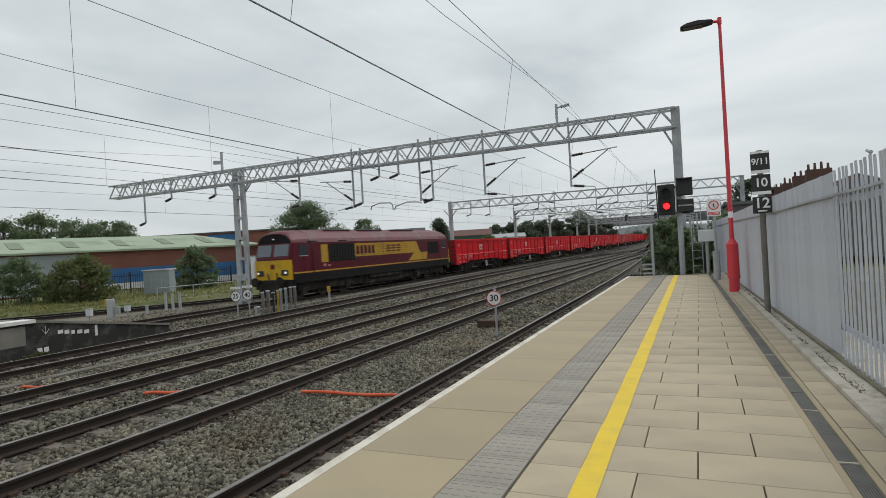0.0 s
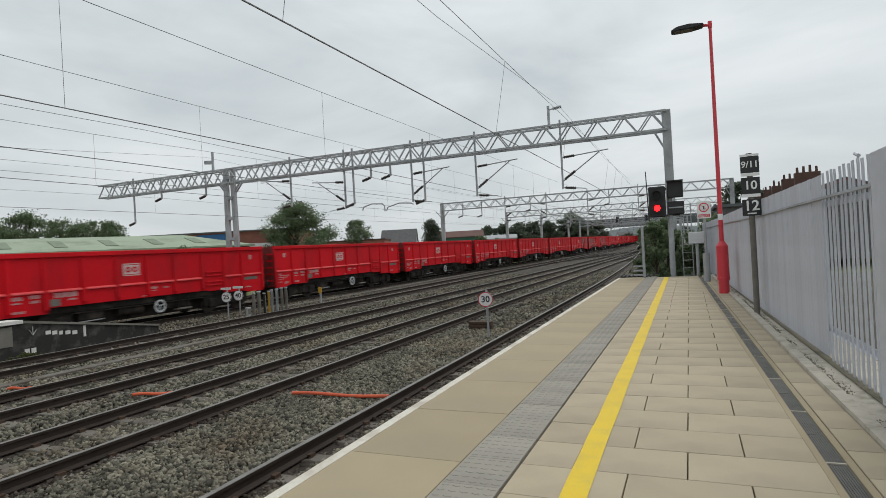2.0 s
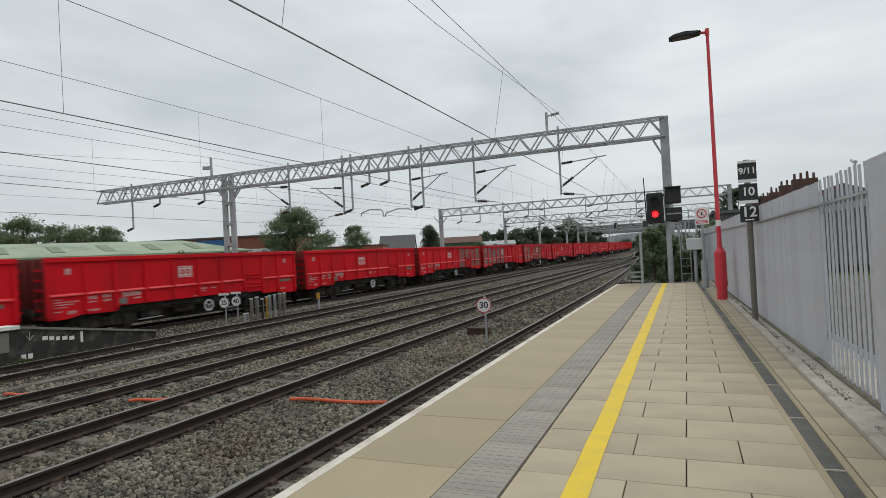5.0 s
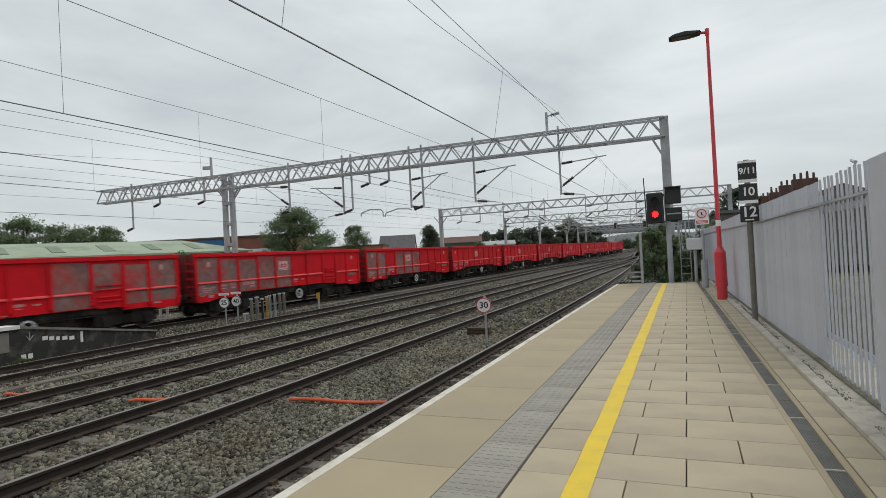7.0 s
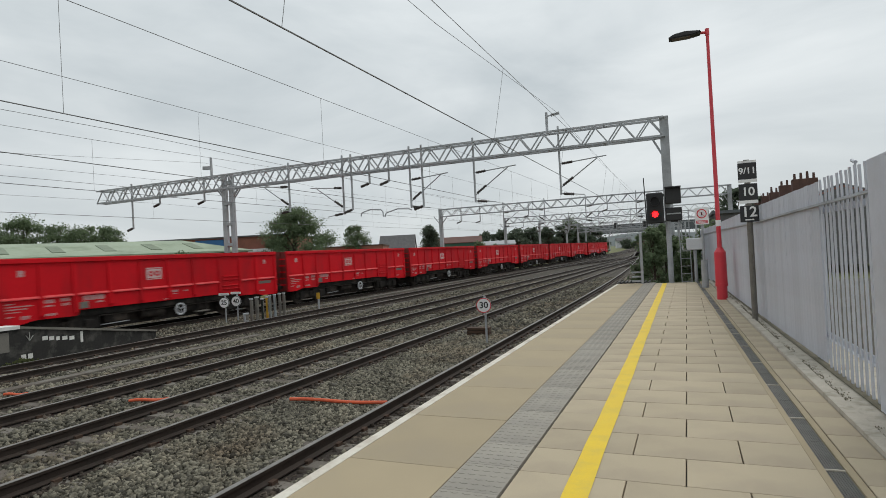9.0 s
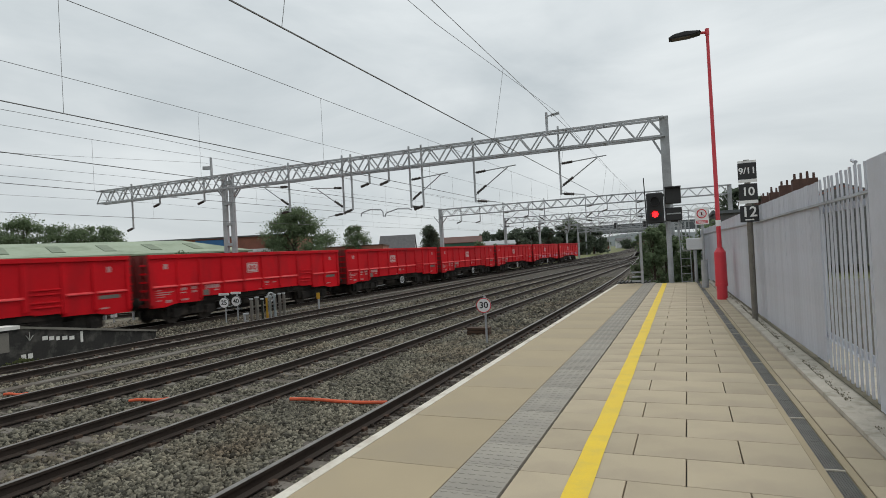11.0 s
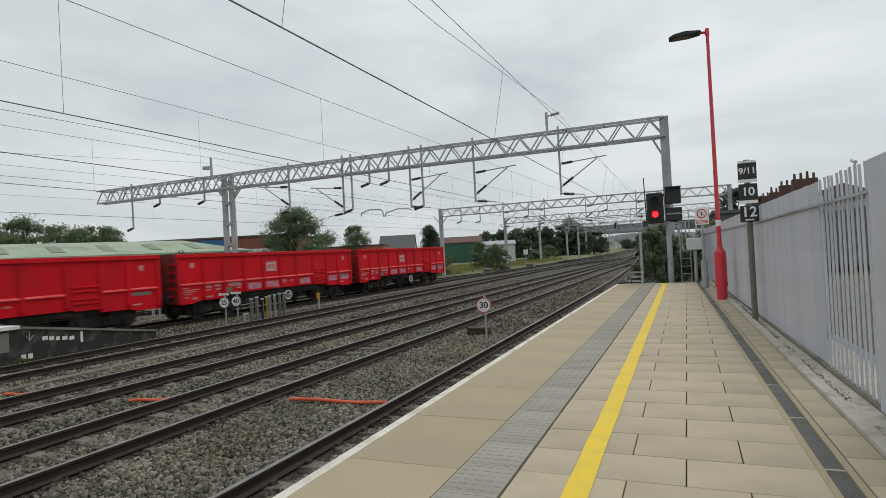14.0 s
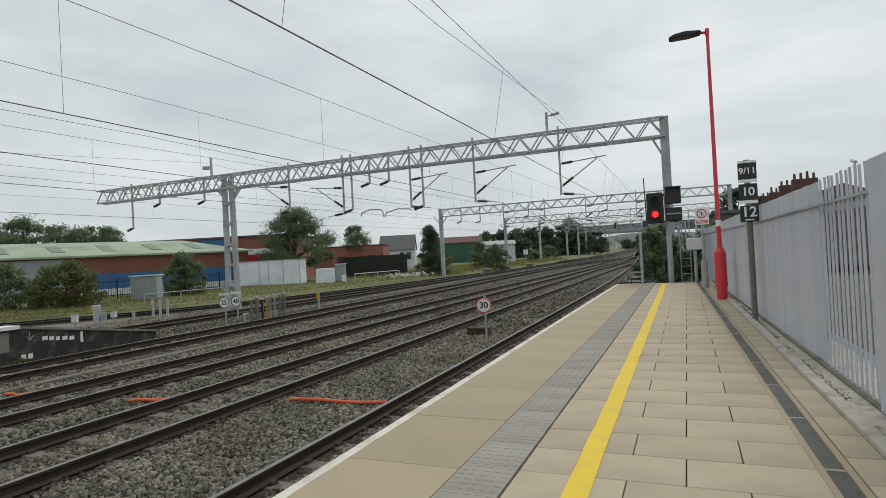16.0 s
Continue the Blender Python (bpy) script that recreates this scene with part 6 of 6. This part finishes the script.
# white container store with panel joints
ct = tagged(empty("storage_container", -38.6, 44.7, -0.95, 22.5), "long white sheet-metal storage container beside the tracks", "container")
part("body", B(0, 6.1, 0, 2.4, 0.05, 2.45, bevel=0.03), M["white_sheet"], ct)
for xx in (2.05, 2.95, 4.4, 0.03, 6.05):
    part("joint", B(xx - 0.03, xx + 0.03, -0.02, 0.02, 0.1, 2.42), M["galv"], ct)
part("roof_trim", B(-0.05, 6.15, -0.05, 2.45, 2.42, 2.52), M["galv"], ct)
part("door", B(3.0, 3.9, -0.015, 0.0, 0.1, 2.1), M["white_sheet"], ct)
wb = tagged(empty("white_tank_cabinet", -30.6, 46.2, -0.95, 22.5), "white metal cabinet with a raised side unit", "cabinet")
part("body", B(0, 1.85, 0, 1.0, 0, 1.45, bevel=0.03), M["white_sheet"], wb)
part("meter_box", B(2.55, 2.95, -0.5, -0.2, 0.1, 0.75, bevel=0.02), M["white_sheet"], wb, "small white meter box")
part("meter_pole", B(2.9, 2.96, -0.3, -0.24, 0.0, 1.25), M["galv"], wb)
part("side_unit", B(1.9, 2.75, 0.1, 0.9, 0.15, 1.75, bevel=0.03), M["cabgrey"], wb, "blue-grey raised unit")
part("roof_plate", B(1.85, 2.85, 0.0, 1.0, 1.75, 1.82), M["pale"], wb)
df = tagged(empty("dark_yard_fence", -35.1, 58.0, -0.95, 22), "tall dark green boarded yard fence", "fence")
for i in range(18):
    part("board_panel", B(i * 0.42, i * 0.42 + 0.419, 0, 0.05 + 0.006 * (i % 2), 0, 2.45), M["darkgreen"], df)
gc = tagged(empty("grey_relay_cabinet", -34.7, 29.4, -0.95, 22.5), "grey metal relay cabinet on the grass", "cabinet")
part("body", B(0.1, 2.0, 0, 0.9, 0, 1.78, bevel=0.03), M["cabgrey"], gc)
part("lid", B(0.04, 2.06, -0.06, 0.96, 1.78, 1.86), M["pale"], gc)
for xx in (0.7, 1.42):
    part("door_seam", B(xx - 0.01, xx + 0.01, -0.008, 0.0, 0.1, 1.7), M["gantry"], gc)
pf = tagged(empty("pipe_fence", 0, 0, -0.92), "low pale pipe rail fence along the grass bank", "fence")
pts = [(-28.3, 25.3), (-27.9, 27.7), (-26.9, 30.4), (-26.2, 33.2)]
for p, q in zip(pts, pts[1:]):
    part("post", rod(bmesh.new(), (*p, 0), (*p, 0.75), 0.035, n=8), M["galv"], pf)
    part("pipe_rail", rod(bmesh.new(), (*p, 0.72), (*q, 0.72), 0.03, n=8), M["galv"], pf)
for (xa, ya), (xb, yb) in (((-28.0, 49.0), (-26.0, 54.6)),):
    part("pipe_rail", rod(bmesh.new(), (xa, ya, 0.7), (xb, yb, 0.7), 0.035, n=8), M["pale"], pf)
    for f in (0, 0.5, 1):
        part("post", rod(bmesh.new(), (xa + (xb - xa) * f, ya + (yb - ya) * f, 0), (xa + (xb - xa) * f, ya + (yb - ya) * f, 0.7), 0.035, n=8), M["pale"], pf)
for x, y, w, h in ((-24.6, 18.4, 0.24, 0.62), (-24.45, 20.3, 0.22, 0.55)):
    c = tagged(empty("location_box", x, y, -1.29, 20), "small pale trackside location box", "cabinet", "small location boxes")
    part("casing", B(-w / 2, w / 2, -0.12, 0.12, 0.28, h, bevel=0.02), M["pale"], c)
    part("leg", B(-0.03, 0.03, -0.03, 0.03, 0.0, 0.28), M["galv"], c)
    part("lid", B(-w / 2 - 0.01, w / 2 + 0.01, -0.13, 0.13, h, h + 0.02), M["galv"], c)
c = tagged(empty("point_machine_post", -24.3, 19.3, -1.29, 20), "grey trackside post box with a yellow side plate", "cabinet")
part("casing", B(-0.16, 0.16, -0.12, 0.12, 0.0, 1.0, bevel=0.03), M["gantry"], c)
part("side_plate", B(-0.30, -0.165, -0.05, 0.05, 0.66, 1.0, bevel=0.01), M["gold"], c, "yellow plate")
part("side_box", B(0.22, 0.44, -0.08, 0.08, 0.25, 0.62, bevel=0.02), M["cabgrey"], c)
for x, y, h in ((-24.3, 21.3, 0.42), (-24.2, 22.4, 0.98), (-23.8, 22.5, 0.95), (-23.5, 22.7, 0.95)):
    c = tagged(empty("trackside_post", x, y, -1.29, 20), "short grey steel trackside post", "post", "short trackside posts")
    part("post", B(-0.06, 0.06, -0.05, 0.05, 0.0, h, bevel=0.012), M["gantry"], c)
    part("cap", B(-0.08, 0.08, -0.07, 0.07, h, h + 0.03), M["galv"], c)
rng = np.random.default_rng(33)
b = bmesh.new()
for i in range(60):
    f = rng.random()
    cx, cy, r = -26.2 + 3.6 * f + 0.5 * rng.normal(), 52.0 + 3.4 * f + 0.5 * rng.normal(), 0.10 + 0.16 * rng.random()
    q = Matrix.Translation((cx, cy, -0.9 + 0.25 * rng.random())) @ Euler(rng.random(3) * 6).to_matrix().to_4x4() @ Matrix.Diagonal((r * 1.5, r, r * 0.7, 1))
    bmesh.ops.create_icosphere(b, subdivisions=1, radius=1.0, matrix=q)
tagged(part("rubble_heap", b, M["edging"]), "low heap of pale broken concrete rubble on the grass", "rubble", kind="stuff")
yf = tagged(empty("yard_fence", -45.5, 17.0, -0.93, 66.5), "dark steel palisade fence round the warehouse yard", "fence")
for i in range(10):
    part("post", B(i * 2.7 - 0.04, i * 2.7 + 0.04, 0, 0.08, 0, 1.7), M["darkgreen"], yf)
for z in (0.35, 1.4):
    part("rail", B(0, 24.3, 0.01, 0.05, z, z + 0.05), M["darkgreen"], yf)
b = bmesh.new()
for i in range(149):
    box(b, 0.08 + i * 0.163, 0.105 + i * 0.163, -0.012, 0.008, 0.06, 1.66)
tagged(part("barwork", b, M["darkgreen"], yf), "thin dark fence bars", kind="stuff")

wbd = tagged(empty("lineside_board", -18.9, 80.0, -1.0), "small square white lineside board on a post", "sign")
part("post", rod(bmesh.new(), (0, 0.05, 0), (0, 0.05, 2.2), 0.05, n=8), M["galv"], wbd)
part("board", B(-0.32, 0.32, -0.02, 0.02, 1.55, 2.25, bevel=0.01), M["signwhite"], wbd)
for x, y, w in ((-18.2, 72.0, 1.3), (-17.0, 80.0, 1.0), (-18.6, 66.0, 0.9)):
    c = tagged(empty("point_machine", x - 1.4, y, -1.2, 10), "low weathered point machine casing beside the rails", "point machine", "point machines")
    part("casing", B(-w / 2, w / 2, -0.25, 0.25, 0.0, 0.38, bevel=0.05), M["plate"], c)
    part("lid", B(-w / 2 - 0.03, w / 2 + 0.03, -0.28, 0.28, 0.38, 0.44, bevel=0.01), M["galv"], c)

# terraced houses behind the fence
for i in range(8):
    y0 = 48.5 + i * 6.2
    hs = tagged(empty("terraced_house", 8.4, y0, -1.0), "red brick terraced house with a slate roof and chimney stack", "house", "row of terraced houses")
    b = bmesh.new()
    prism(b, [(0, 0), (8, 0), (8, 4.2), (4, 5.6), (0, 4.2)], "y", 0, 6.18)
    part("wall", b, M["brick"], hs)
    b = bmesh.new()
    prism(b, [(-0.2, 4.12), (4, 5.62), (8.2, 4.12), (8.2, 4.24), (4, 5.75), (-0.2, 4.24)], "y", -0.02, 6.18)
    part("roof", b, M["slate"], hs)
    st = part("chimney", B(1.0, 2.6, 0.1, 0.75, 4.2, 6.30 + 0.1 * (i % 2), bevel=0.03), M["stack"], hs, "sooty brick chimney stack")
    for k in range(4):
        part("chimney_pot", rod(bmesh.new(), (1.2 + k * 0.4, 0.42, 6.28), (1.2 + k * 0.4, 0.42, 6.70 + 0.06 * ((k + i) % 3)), 0.10, 0.075, n=10), M["stack"], st)
    part("window", B(-0.03, -0.003, 1.5, 2.6, 1.8, 3.0), M["glass"], hs)
    if i == 0:
        part("end_wall", prism(bmesh.new(), [(-0.02, 0), (8.02, 0), (8.02, 4.1), (4, 5.5), (-0.02, 4.1)], "y", -0.06, -0.004), M["render"], hs, "grey cement-rendered end wall")
bx = tagged(empty("flat_roofed_hut", 5.2, 44, -1.0), "dark flat-roofed hut beyond the fence", "building")
part("wall", B(-1.2, 3.5, 0, 6, 0, 4.0), M["slate"], bx)
part("roof", B(-1.4, 3.7, -0.2, 6.2, 4.0, 4.2), M["farsteel"], bx)

# distance: houses and low woods beyond the bridge
for i, (x, y, w, h) in enumerate(((-46, 330, 9, 5.5), (-35, 345, 8, 6), (-22, 335, 10, 5), (-60, 350, 9, 6.5), (-8, 350, 9, 5.5))):
    house_shape("distant_house", x, y, 8 + i * 3, w, 7, h - 1.6, h, M["pale"] if i % 2 else M["brick"], M["slate"], "small distant house beyond the bridge", 0.3, -1.2)
for i in range(9):
    tree("broadleaf_tree", -75 + i * 9.5, 285 + (i * 53 % 7) * 5, -1.2, 5.2 + (i * 29 % 5) * 0.5, 5.4, 4.0, 1500, 0.5, M["leafdark"] if i % 3 else M["leaf"], "distant tree beyond the bridge", "tree", 140 + i, 0.3, 0.0, group="distant trees")

# distant bridge, and a low added hill coloured as horizon haze
br = tagged(empty("road_bridge", 0, 236, 0), "distant grey road bridge across the railway", "bridge")
for k in range(28):
    part("stiffener", B(-38.5 + k * 3.0, -38.3 + k * 3.0, -0.12, -0.003, 5.8, 8.8), M["farsteel"], br)
for z in (5.55, 8.8):
    part("flange", B(-39, 45, -0.2, -0.003, z, z + 0.22), M["farsteel"], br)
part("deck", B(-39, 45, 0, 8, 5.7, 9.1), M["farsteel"], br)
for x in (-38, -7, 12, 30):
    part("pier", B(x - 0.8, x + 0.8, 1, 7, -1.4, 5.8), M["farsteel"], br)
bm = bmesh.new()
rngh = np.random.default_rng(9)
prev = None
for i in range(61):
    x = -700 + i * 20
    hgt = (12 + 3 * math.sin(i * 0.21 + 1) + 2 * math.sin(i * 0.63) + 1.5 * rngh.random()) * min(1.0, max(0.0, (x + 290) / 120)) ** 0.6
    cur = [bm.verts.new((x, 800, -2)), bm.verts.new((x, 850, hgt * 0.8)), bm.verts.new((x, 930, hgt))]
    if prev:
        bm.faces.new((prev[0], cur[0], cur[1], prev[1]))
        bm.faces.new((prev[1], cur[1], cur[2], prev[2]))
    prev = cur
tagged(part("distant_hill", bm, M["hill"]), "low added hill in a pale haze colour on the horizon", "hill", kind="structure")


def train_x(y):
    return centre(4, y)


def motions():
    """The train runs by at a steady pace."""
    times = [0.0, 0.3, 0.6, 1.0, 1.5, 2.5, 3.5, 4.5, 5.5, 7.0, 8.0, 9.0, 10.2, 11.4, 12.5, 13.5, 14.5, 15.5, 16.0]
    ts, ss = [a for a, _ in TRAVEL], [b_ for _, b_ in TRAVEL]

    def row(start, length, t):
        y = start - float(np.interp(t, ts, ss))
        xa, xb = train_x(y + 2.3), train_x(y + length - 2.3)
        rz = math.degrees(math.atan2(-(xb - xa), length - 4.6))
        return (t, pose(xa - (xb - xa) * 2.3 / (length - 4.6), y, ZR5, 0, 0, rz))
    walk(loco, [row(NOSE0, 21.35, t) for t in times])
    for i, w in enumerate(WAGONS):
        walk(w, [row(FRONT0 + PITCH * i, BODY, t) for t in times])


motions()
